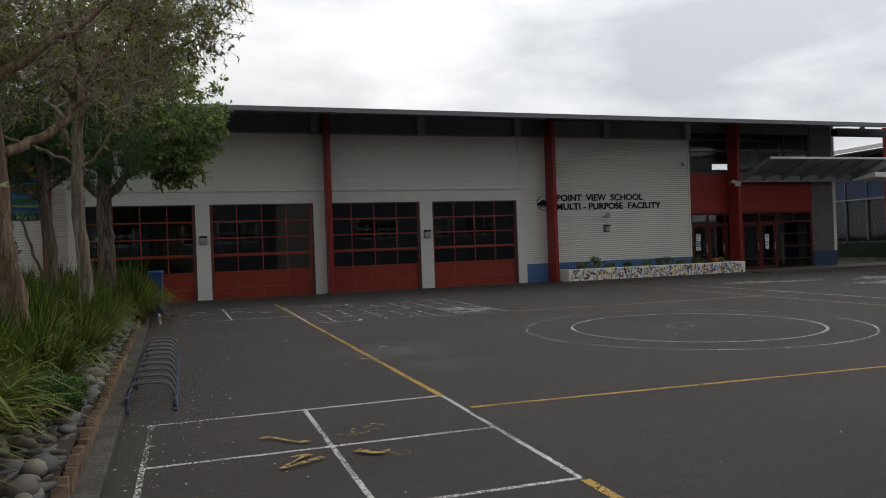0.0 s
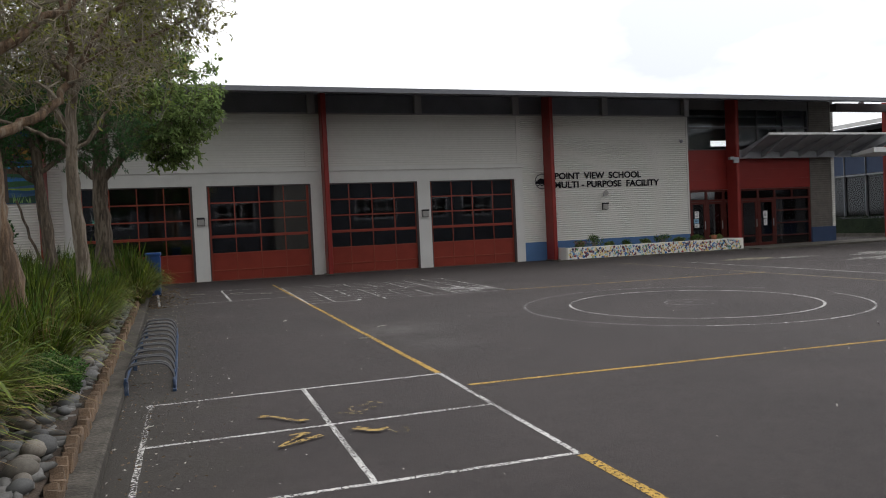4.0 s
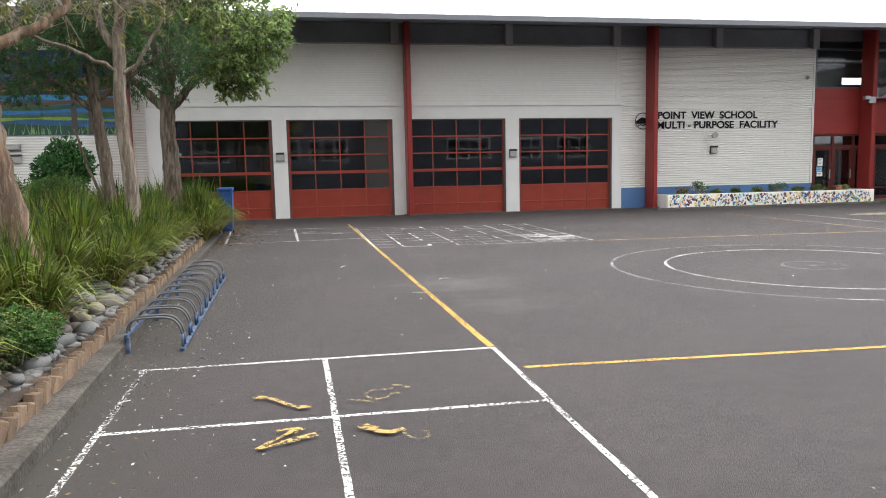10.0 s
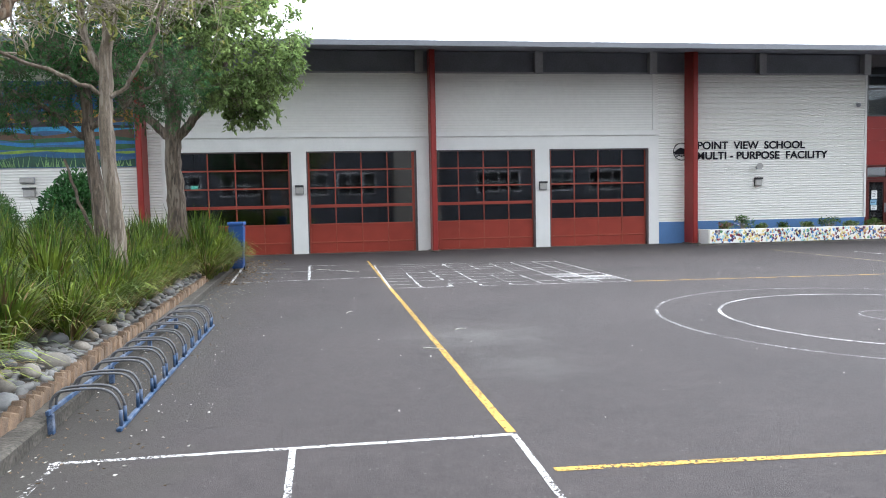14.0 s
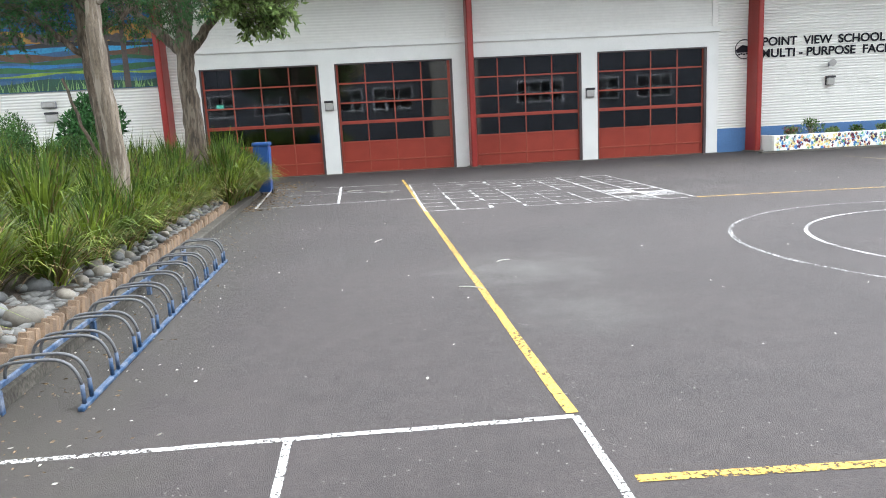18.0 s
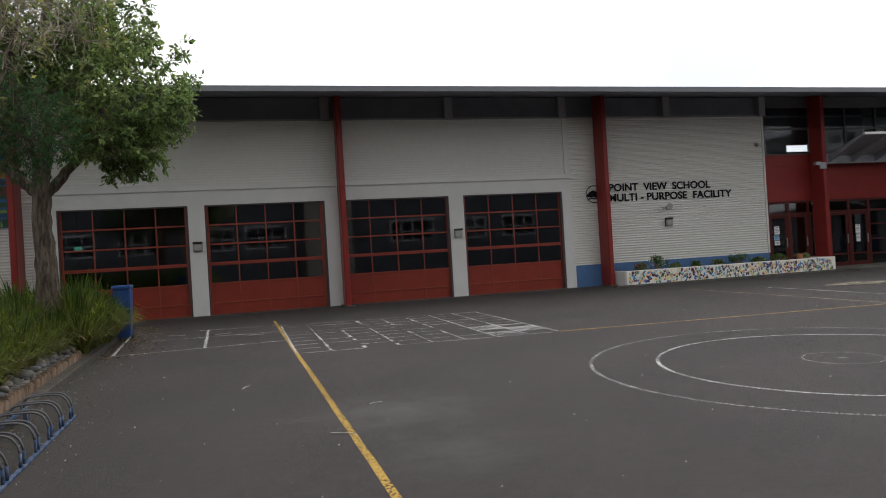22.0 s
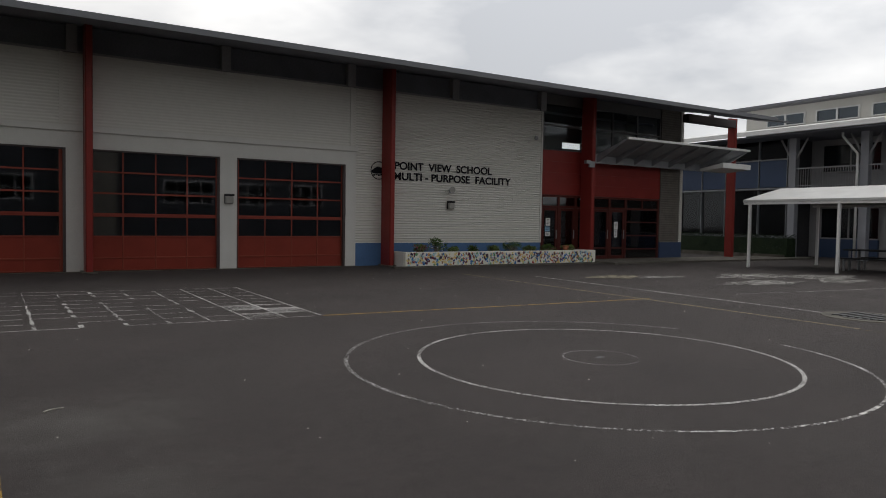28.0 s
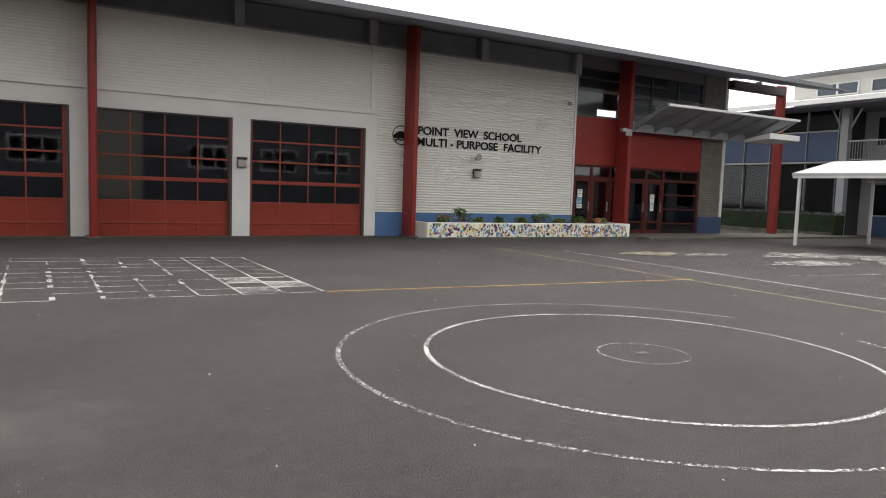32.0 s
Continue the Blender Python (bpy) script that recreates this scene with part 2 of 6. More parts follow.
    for fac, col in (*spots, (edge.outputs["Result"], (0.037, 0.032, 0.025, 1)), (ramp.outputs["Color"], (0.062, 0.058, 0.054, 1)), (gm.outputs["Value"], (0.2, 0.19, 0.17, 1))):
        mix = nt.nodes.new("ShaderNodeMix")
        mix.data_type = "RGBA"
        nt.links.new(fac, mix.inputs[0])
        nt.links.new(old, mix.inputs[6])
        mix.inputs[7].default_value = col
        old = mix.outputs[2]
    nt.links.new(old, b.inputs["Base Color"])
    return m


def worn_paint(name, color, wear=0.5, grain=38.0, soft=0.04):
    """Line paint rubbed through to the bitumen: the worn spots are see-through."""
    m = material(name, color, 0.75, var=0.2, scale=5, fine=180, bump=0.3)
    nt = m.node_tree
    b = nt.nodes["Principled BSDF"]
    tc = nt.nodes.new("ShaderNodeTexCoord")
    a = nt.nodes.new("ShaderNodeTexNoise")
    a.inputs["Scale"].default_value, a.inputs["Detail"].default_value, a.inputs["Roughness"].default_value = grain, 5, 0.7
    w = nt.nodes.new("ShaderNodeTexNoise")
    w.inputs["Scale"].default_value, w.inputs["Detail"].default_value = 1.1, 3
    for n in (a, w):
        nt.links.new(tc.outputs["Object"], n.inputs["Vector"])
    add = nt.nodes.new("ShaderNodeMath")
    add.operation = "MULTIPLY_ADD"
    add.inputs[1].default_value, add.inputs[2].default_value = 0.3, -0.15
    nt.links.new(w.outputs["Fac"], add.inputs[0])
    tot = nt.nodes.new("ShaderNodeMath")
    tot.operation = "ADD"
    nt.links.new(a.outputs["Fac"], tot.inputs[0])
    nt.links.new(add.outputs["Value"], tot.inputs[1])
    mr = nt.nodes.new("ShaderNodeMapRange")
    mr.inputs["From Min"].default_value, mr.inputs["From Max"].default_value = wear - soft, wear + soft
    nt.links.new(tot.outputs["Value"], mr.inputs["Value"])
    nt.links.new(mr.outputs["Result"], b.inputs["Alpha"])
    return m


def glass_material(name, tint, rough=0.03, ior=1.75):
    m = bpy.data.materials.new(name)
    m.use_nodes = True
    nt = m.node_tree
    nt.nodes.clear()
    out = nt.nodes.new("ShaderNodeOutputMaterial")
    mix = nt.nodes.new("ShaderNodeMixShader")
    fr = nt.nodes.new("ShaderNodeFresnel")
    fr.inputs["IOR"].default_value = ior
    tr = nt.nodes.new("ShaderNodeBsdfTransparent")
    tr.inputs["Color"].default_value = (*tint, 1)
    gl = nt.nodes.new("ShaderNodeBsdfGlossy")
    gl.inputs["Roughness"].default_value = rough
    gl.inputs["Color"].default_value = (0.9, 0.93, 0.97, 1)
    nz = nt.nodes.new("ShaderNodeTexNoise")
    nz.inputs["Scale"].default_value = 0.9
    tc = nt.nodes.new("ShaderNodeTexCoord")
    nt.links.new(tc.outputs["Object"], nz.inputs["Vector"])
    bp = nt.nodes.new("ShaderNodeBump")
    bp.inputs["Strength"].default_value, bp.inputs["Distance"].default_value = 0.08, 0.02
    nt.links.new(nz.outputs["Fac"], bp.inputs["Height"])
    nt.links.new(bp.outputs["Normal"], gl.inputs["Normal"])
    nt.links.new(fr.outputs["Fac"], mix.inputs["Fac"])
    nt.links.new(tr.outputs["BSDF"], mix.inputs[1])
    nt.links.new(gl.outputs["BSDF"], mix.inputs[2])
    nt.links.new(mix.outputs["Shader"], out.inputs["Surface"])
    return m


M_ASPHALT = asphalt_material()
M_WHITE_LINE = worn_paint("white_line_paint", (0.58, 0.57, 0.55), 0.49, 48.0, 0.05)
M_WHITE_WORN = worn_paint("scuffed_white_line_paint", (0.62, 0.61, 0.58), 0.545, 42.0, 0.05)
M_WHITE_FAINT = worn_paint("worn_white_paint", (0.6, 0.59, 0.57), 0.515, 34.0, 0.08)
M_WHITE_GRID = worn_paint("rubbed_white_line_paint", (0.66, 0.65, 0.63), 0.52, 26.0, 0.06)
M_WHITE_ARC = worn_paint("faint_white_line_paint", (0.42, 0.41, 0.40), 0.54, 34.0, 0.1)
M_YELLOW_LINE = worn_paint("yellow_line_paint", (0.43, 0.262, 0.038), 0.45)
M_YELLOW_FAINT = worn_paint("worn_yellow_paint", (0.28, 0.215, 0.09), 0.52, 34.0, 0.12)
M_CREAM = material("cream_cladding", (0.66, 0.646, 0.606), 0.5, var=0.03, scale=0.5, fine=6, bump=0.0)
M_PLASTER = material("white_plaster", (0.65, 0.64, 0.61), 0.6, var=0.05, scale=1.5, fine=40, bump=0.08)
M_BLUE_WALL = material("blue_paint", (0.085, 0.17, 0.33), 0.5, var=0.1, scale=1.2, fine=30, bump=0.06)
M_RED = material("red_paint", (0.24, 0.031, 0.026), 0.38, var=0.1, scale=1.5, fine=40, bump=0.05)
M_RED_PANEL = material("red_door_panel", (0.25, 0.041, 0.026), 0.42, var=0.1, scale=2.0, fine=40, bump=0.05)
M_RED_FRAME = material("red_door_frame", (0.27, 0.058, 0.038), 0.4, var=0.1, scale=3, fine=50, bump=0.04)
M_SOFFIT = material("soffit_sheet", (0.2, 0.21, 0.245), 0.6, var=0.12, scale=1.0, fine=20, bump=0.05)
M_FASCIA = material("grey_fascia", (0.30, 0.31, 0.34), 0.45, var=0.1, scale=1.0, fine=25, bump=0.04)
M_ROOF = material("roof_steel", (0.14, 0.145, 0.16), 0.4, 0.0, var=0.1, scale=0.6, fine=20, bump=0.05)
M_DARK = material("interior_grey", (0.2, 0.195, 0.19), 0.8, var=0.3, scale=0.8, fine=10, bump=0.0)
M_FLOOR_IN = material("hall_floor", (0.16, 0.11, 0.07), 0.4, var=0.2, scale=1.2, fine=15, bump=0.0)
M_GLASS = glass_material("door_glass", (0.5, 0.52, 0.55), 0.03, 1.9)
M_GLASS_DULL = glass_material("shaded_window_glass", (0.4, 0.42, 0.44), 0.05, 1.38)
M_GLASS_CLEAR = glass_material("window_glass", (0.5, 0.55, 0.58))
M_CONCRETE = material("concrete", (0.115, 0.105, 0.088), 0.88, var=0.28, scale=3.0, fine=90, bump=0.7, other=(0.06, 0.054, 0.044))
M_BRICK = material("edging_brick", (0.185, 0.122, 0.075), 0.88, var=0.25, scale=7, fine=110, bump=0.5, other=(0.12, 0.082, 0.055), obj_var=0.3)
M_KERB = material("old_kerb_concrete", (0.068, 0.06, 0.048), 0.94, var=0.55, scale=4.5, fine=38, bump=0.8, other=(0.033, 0.028, 0.0215), patch=0.5)
M_PATCH_WHITE = worn_paint("rubbed_white_paint", (0.33, 0.32, 0.30), 0.51, 6.0, 0.12)
M_PATCH_SAND = worn_paint("rubbed_sand_paint", (0.30, 0.27, 0.19), 0.47, 7.0, 0.12)
M_SOIL = material("bark_soil", (0.055, 0.038, 0.026), 0.95, var=0.5, scale=7, fine=70, bump=1.0)
M_STONE = material("river_stone", (0.102, 0.102, 0.1), 0.7, var=0.18, scale=4, fine=60, bump=0.2, obj_var=0.45)
M_STONE_TAN = material("tan_river_stone", (0.155, 0.137, 0.112), 0.75, var=0.2, scale=4, fine=60, bump=0.2, obj_var=0.4)
M_YELLOW_THIN = worn_paint("thin_yellow_paint", (0.42, 0.34, 0.17), 0.48, 34.0, 0.1)
M_YELLOW_NUM = worn_paint("worn_yellow_numeral", (0.34, 0.225, 0.055), 0.45, 30.0, 0.07)
M_BLUE_STEEL = material("blue_painted_steel", (0.029, 0.058, 0.115), 0.6, var=0.35, scale=11, fine=90, bump=0.15, other=(0.15, 0.17, 0.22), patch=0.44)
M_GREY_STEEL = material("galvanised_steel", (0.34, 0.35, 0.37), 0.4, 0.6, var=0.15, scale=8, fine=60, bump=0.05)
M_WHITE_STEEL = material("white_painted_steel", (0.78, 0.78, 0.77), 0.45, var=0.06, scale=3, fine=40, bump=0.03)
M_GREY_WALL = material("grey_cladding", (0.33, 0.33, 0.34), 0.6, var=0.1, scale=1, fine=25, bump=0.08)
M_BLOCK = material("grey_block", (0.14, 0.125, 0.11), 0.8, var=0.2, scale=3, fine=50, bump=0.3)
M_BLACK = material("black_plastic", (0.02, 0.02, 0.022), 0.5, var=0.2, scale=8, fine=60, bump=0.05)
M_LAMP_GLASS = material("lamp_diffuser", (0.34, 0.33, 0.31), 0.3, var=0.08, scale=8, fine=50, bump=0.03)
M_LETTER = material("dark_lettering", (0.012, 0.012, 0.016), 0.5, var=0.1, scale=8, fine=50, bump=0.03)
M_PAPER = material("paper", (0.75, 0.75, 0.73), 0.7, var=0.05, scale=8, fine=60, bump=0.02)


# brownish red of the entrance frames, darkened to include the canopy's shade
M_JOINERY_SHADED = material("shaded_red_joinery", (0.09, 0.022, 0.018), 0.4, var=0.12, scale=3, fine=40, bump=0.04)
M_DARK_BEAM = material("dark_brown_steel", (0.07, 0.05, 0.05), 0.5, var=0.15, scale=2, fine=30, bump=0.05)
M_BLUE_DEEP = material("deep_blue_panel", (0.042, 0.072, 0.145), 0.5, var=0.12, scale=1.2, fine=30, bump=0.05)
M_LETTER.node_tree.nodes["Principled BSDF"].inputs["Specular IOR Level"].default_value = 0.1
for m in (M_RED, M_JOINERY_SHADED, M_RED_PANEL, M_RED_FRAME, M_CREAM, M_PLASTER, M_BLUE_STEEL, M_BLUE_WALL):
    m.node_tree.nodes["Principled BSDF"].inputs["Specular IOR Level"].default_value = 0.2
# ---- mesh helpers ----
def box_into(bm, x0, y0, z0, x1, y1, z1, bevel=0.0):
    vs = [bm.verts.new((x, y, z)) for x in (x0, x1) for y in (y0, y1) for z in (z0, z1)]
    fs = [bm.faces.new([vs[i] for i in q]) for q in ((0, 1, 3, 2), (4, 6, 7, 5), (0, 4, 5, 1), (2, 3, 7, 6), (0, 2, 6, 4), (1, 5, 7, 3))]
    if bevel:
        es = {e for f in fs for e in f.edges}
        bmesh.ops.bevel(bm, geom=list(es), offset=bevel, segments=1, affect="EDGES")
    return vs


def boxes(*specs, bevel=0.0):
    bm = bmesh.new()
    for s in specs:
        box_into(bm, *s, bevel=bevel)
    return bm


def tube_into(bm, pts, radii, sides=8, caps=True):
    """A tube along points; radii one per point."""
    pts = [Vector(p) for p in pts]
    rings = []
    side = None
    for i, p in enumerate(pts):
        d = (pts[min(i + 1, len(pts) - 1)] - pts[max(i - 1, 0)]).normalized()
        if side is None:
            side = d.orthogonal().normalized()
        else:
            side = (side - d * side.dot(d)).normalized()
        up = d.cross(side)
        rings.append([bm.verts.new(p + radii[i] * (math.cos(a) * side + math.sin(a) * up)) for a in [2 * math.pi * k / sides for k in range(sides)]])
    for r0, r1 in zip(rings, rings[1:]):
        for k in range(sides):
            f = bm.faces.new((r0[k], r0[(k + 1) % sides], r1[(k + 1) % sides], r1[k]))
            f.smooth = True
    if caps:
        bm.faces.new(rings[0][::-1])
        bm.faces.new(rings[-1])


def prism_into(bm, profile, x0, x1):
    """A closed (y, z) outline drawn out along x."""
    a = [bm.verts.new((x0, y, z)) for y, z in profile]
    b = [bm.verts.new((x1, y, z)) for y, z in profile]
    n = len(profile)
    for k in range(n):
        bm.faces.new((a[k], a[(k + 1) % n], b[(k + 1) % n], b[k]))
    bm.faces.new(a[::-1])
    bm.faces.new(b)


def mesh_of(name, bm, mat, fix=True):
    if fix:
        bmesh.ops.recalc_face_normals(bm, faces=bm.faces)
    me = bpy.data.meshes.new(name)
    bm.to_mesh(me)
    bm.free()
    if mat:
        me.materials.append(mat)
    return me


def part(name, bm, mat, parent, label=""):
    ob = new(name, mesh_of(name, bm, mat))
    ob.parent = parent
    return tagged(ob, label)


def thing(name, label, category, group="", kind="", at=(0, 0, 0), rz=0.0):
    ob = new(name)
    ob.matrix_world = pose(*at, 0, 0, rz)
    return tagged(ob, label, category, group, kind)


def structure(name, bm, mat, label, category="wall", parent=None):
    ob = new(name, mesh_of(name, bm, mat))
    if parent:
        ob.parent = parent
        return tagged(ob, label)
    return tagged(ob, label, category, kind="structure")


def corrugated(x0, x1, z0, z1, y, pitch=0.085, depth=0.018, thick=0.06, along="z"):
    """Sheet with horizontal ribs facing -y."""
    n = max(2, round((z1 - z0) / pitch * 6))
    prof = []
    for k in range(n + 1):
        z = z0 + (z1 - z0) * k / n
        prof.append((y - depth * (0.5 + 0.5 * math.cos(2 * math.pi * (z - z0) / pitch)), z))
    prof += [(y + thick, z1), (y + thick, z0)]
    bm = bmesh.new()
    prism_into(bm, prof, x0, x1)
    return bm


def islands(bm):
    """The separate pieces of a mesh, each as a mesh of its own."""
    left, out = set(bm.verts), []
    while left:
        todo, seen = [left.pop()], set()
        while todo:
            v = todo.pop()
            seen.add(v)
            for e in v.link_edges:
                w = e.other_vert(v)
                if w in left:
                    left.discard(w)
                    todo.append(w)
        b = bmesh.new()
        copy = {v: b.verts.new(v.co) for v in seen}
        for f in {f for v in seen for f in v.link_faces}:
            b.faces.new([copy[v] for v in f.verts])
        out.append(b)
    bm.free()
    return out


def text_mesh(body, size, depth=0.01):
    cu = bpy.data.curves.new("letters", "FONT")
    cu.body, cu.size, cu.extrude, cu.offset = body, size, depth, 0.009
    ob = bpy.data.objects.new("letters", cu)
    scene.collection.objects.link(ob)
    bpy.context.view_layer.update()
    me = bpy.data.meshes.new_from_object(ob.evaluated_get(bpy.context.evaluated_depsgraph_get()))
    bpy.data.objects.remove(ob)
    bm = bmesh.new()
    bm.from_mesh(me)
    bpy.data.meshes.remove(me)
    return bm

# ---- plants ----
def bark_material(name, base, pale, dark, size=1.0):
    """Flaking bark: long upright plates of pale, base and dark tones with deep fissures."""
    m = material(name, base, 0.92, var=0.35, scale=7 * size, fine=55 * size, bump=1.0, other=dark, stretch=(2.2, 2.2, 0.42))
    nt = m.node_tree
    b = nt.nodes["Principled BSDF"]
    tc = nt.nodes.new("ShaderNodeTexCoord")
    mp = nt.nodes.new("ShaderNodeMapping")
    mp.inputs["Scale"].default_value = (15 * size, 15 * size, 1.6 * size)
    nt.links.new(tc.outputs["Object"], mp.inputs["Vector"])
    nz = nt.nodes.new("ShaderNodeTexNoise")
    nz.inputs["Scale"].default_value, nz.inputs["Detail"].default_value, nz.inputs["Distortion"].default_value = 1.0, 8, 0.2
    nt.links.new(mp.outputs["Vector"], nz.inputs["Vector"])
    old = b.inputs["Base Color"].links[0].from_socket
    for lo, hi, col in ((0.53, 0.60, pale), (0.42, 0.36, dark)):
        mr = nt.nodes.new("ShaderNodeMapRange")
        mr.inputs["From Min"].default_value, mr.inputs["From Max"].default_value = lo, hi
        mr.inputs["To Max"].default_value = 0.85
        nt.links.new(nz.outputs["Fac"], mr.inputs["Value"])
        mix = nt.nodes.new("ShaderNodeMix")
        mix.data_type = "RGBA"
        nt.links.new(mr.outputs["Result"], mix.inputs[0])
        nt.links.new(old, mix.inputs[6])
        mix.inputs[7].default_value = (*col, 1)
        old = mix.outputs[2]
    nt.links.new(old, b.inputs["Base Color"])
    bp = nt.nodes.new("ShaderNodeBump")
    bp.inputs["Strength"].default_value, bp.inputs["Distance"].default_value = 0.9, 0.03
    nt.links.new(nz.outputs["Fac"], bp.inputs["Height"])
    nt.links.new(b.inputs["Normal"].links[0].from_socket, bp.inputs["Normal"])
    nt.links.new(bp.outputs["Normal"], b.inputs["Normal"])
    return m


M_BARK_TAN = bark_material("tan_peeling_bark", (0.20, 0.128, 0.078), (0.25, 0.195, 0.14), (0.09, 0.06, 0.04), 1.3)
M_BARK_GREY = bark_material("grey_flaking_bark", (0.20, 0.16, 0.12), (0.265, 0.225, 0.18), (0.11, 0.085, 0.062), 1.3)
M_BARK_DARK = bark_material("dark_rough_bark", (0.14, 0.105, 0.075), (0.19, 0.155, 0.12), (0.055, 0.042, 0.032), 1.4)
M_TWIG = material("grey_twig", (0.36, 0.31, 0.24), 0.9, var=0.2, scale=8, fine=40, bump=0.3)


def leaf_material(name, color, other, gloss=0.45, thin=0.42):
    m = material(name, color, gloss, var=0.25, scale=1.6, fine=14, bump=0.0, other=other, island=0.62)
    b = m.node_tree.nodes["Principled BSDF"]
    nt = m.node_tree
    out = nt.nodes["Material Output"]
    tr = nt.nodes.new("ShaderNodeBsdfTranslucent")
    mix = nt.nodes.new("ShaderNodeMixShader")
    b.inputs["Specular IOR Level"].default_value = 0.25
    mix.inputs["Fac"].default_value = thin
    nt.links.new(b.inputs["Base Color"].links[0].from_socket, tr.inputs["Color"])
    nt.links.new(b.outputs["BSDF"], mix.inputs[1])
    nt.links.new(tr.outputs["BSDF"], mix.inputs[2])
    nt.links.new(mix.outputs["Shader"], out.inputs["Surface"])
    return m


M_LEAF_DARK = leaf_material("dark_green_leaf", (0.245, 0.32, 0.11), (0.14, 0.21, 0.072), 0.45, 0.6)
M_LEAF_OLIVE = leaf_material("olive_leaf", (0.29, 0.29, 0.09), (0.175, 0.19, 0.062), 0.45, 0.62)
M_LEAF_FERN = leaf_material("deep_green_leaflet", (0.06, 0.15, 0.048), (0.032, 0.09, 0.028), 0.45, 0.5)
M_LEAF_SHRUB = leaf_material("shrub_leaf", (0.12, 0.20, 0.045), (0.06, 0.12, 0.03))
M_LEAF_LOW = leaf_material("small_shrub_leaf", (0.075, 0.15, 0.035), (0.035, 0.085, 0.02))
M_BLADE = leaf_material("green_strap_leaf", (0.17, 0.215, 0.027), (0.036, 0.07, 0.009), 0.5, 0.26)
M_STRAW = leaf_material("straw_leaf", (0.24, 0.175, 0.075), (0.075, 0.048, 0.022), 0.7, 0.2)
M_PETAL = material("white_petal", (0.75, 0.72, 0.72), 0.6, var=0.1, scale=20, fine=60, bump=0.0)
M_PETAL_PINK = material("dark_pink_petal", (0.32, 0.05, 0.09), 0.6, var=0.1, scale=20, fine=60, bump=0.0)


def leaf_mesh(name, places, dirs, length, width, mat, rng):
    """Many small folded leaves, one island each."""
    n = len(places)
    d = dirs / np.linalg.norm(dirs, axis=1, keepdims=True)
    s = np.cross(d, rng.normal(size=(n, 3)))
    s /= np.linalg.norm(s, axis=1, keepdims=True) + 1e-9
    u = np.cross(s, d)
    k = rng.uniform(0.65, 1.3, (n, 1))
    a = places
    t = places + d * length * k - u * length * 0.12
    m = places + d * length * 0.5 * k
    l = m + s * width * 0.5 * k + u * width * 0.18
    r = m - s * width * 0.5 * k + u * width * 0.18
    verts = np.stack([a, l, t, r], 1).reshape(-1, 3)
    i = np.arange(n)[:, None] * 4
    faces = np.concatenate([i + [0, 1, 2], i + [0, 2, 3]], 0)
    me = bpy.data.meshes.new(name)
    me.from_pydata(verts.tolist(), [], faces.tolist())
    me.materials.append(mat)
    return me


def in_blob(rng, n, centre, radii, shell=0.55):
    v = rng.normal(size=(n, 3))
    v /= np.linalg.norm(v, axis=1, keepdims=True)
    r = rng.uniform(shell**3, 1, (n, 1)) ** (1 / 3)
    return np.array(centre) + v * r * np.array(radii)


def smooth_path(pts, steps=4):
    """A curve through points (Catmull-Rom)."""
    p = [Vector(q) for q in pts]
    p = [p[0] * 2 - p[1]] + p + [p[-1] * 2 - p[-2]]
    out = []
    for i in range(1, len(p) - 2):
        for k in range(steps):
            t = k / steps
            a, b, c, d = p[i - 1], p[i], p[i + 1], p[i + 2]
            out.append(0.5 * (2 * b + (c - a) * t + (2 * a - 5 * b + 4 * c - d) * t * t + (3 * b - a - 3 * c + d) * t**3))
    return out + [p[-2]]


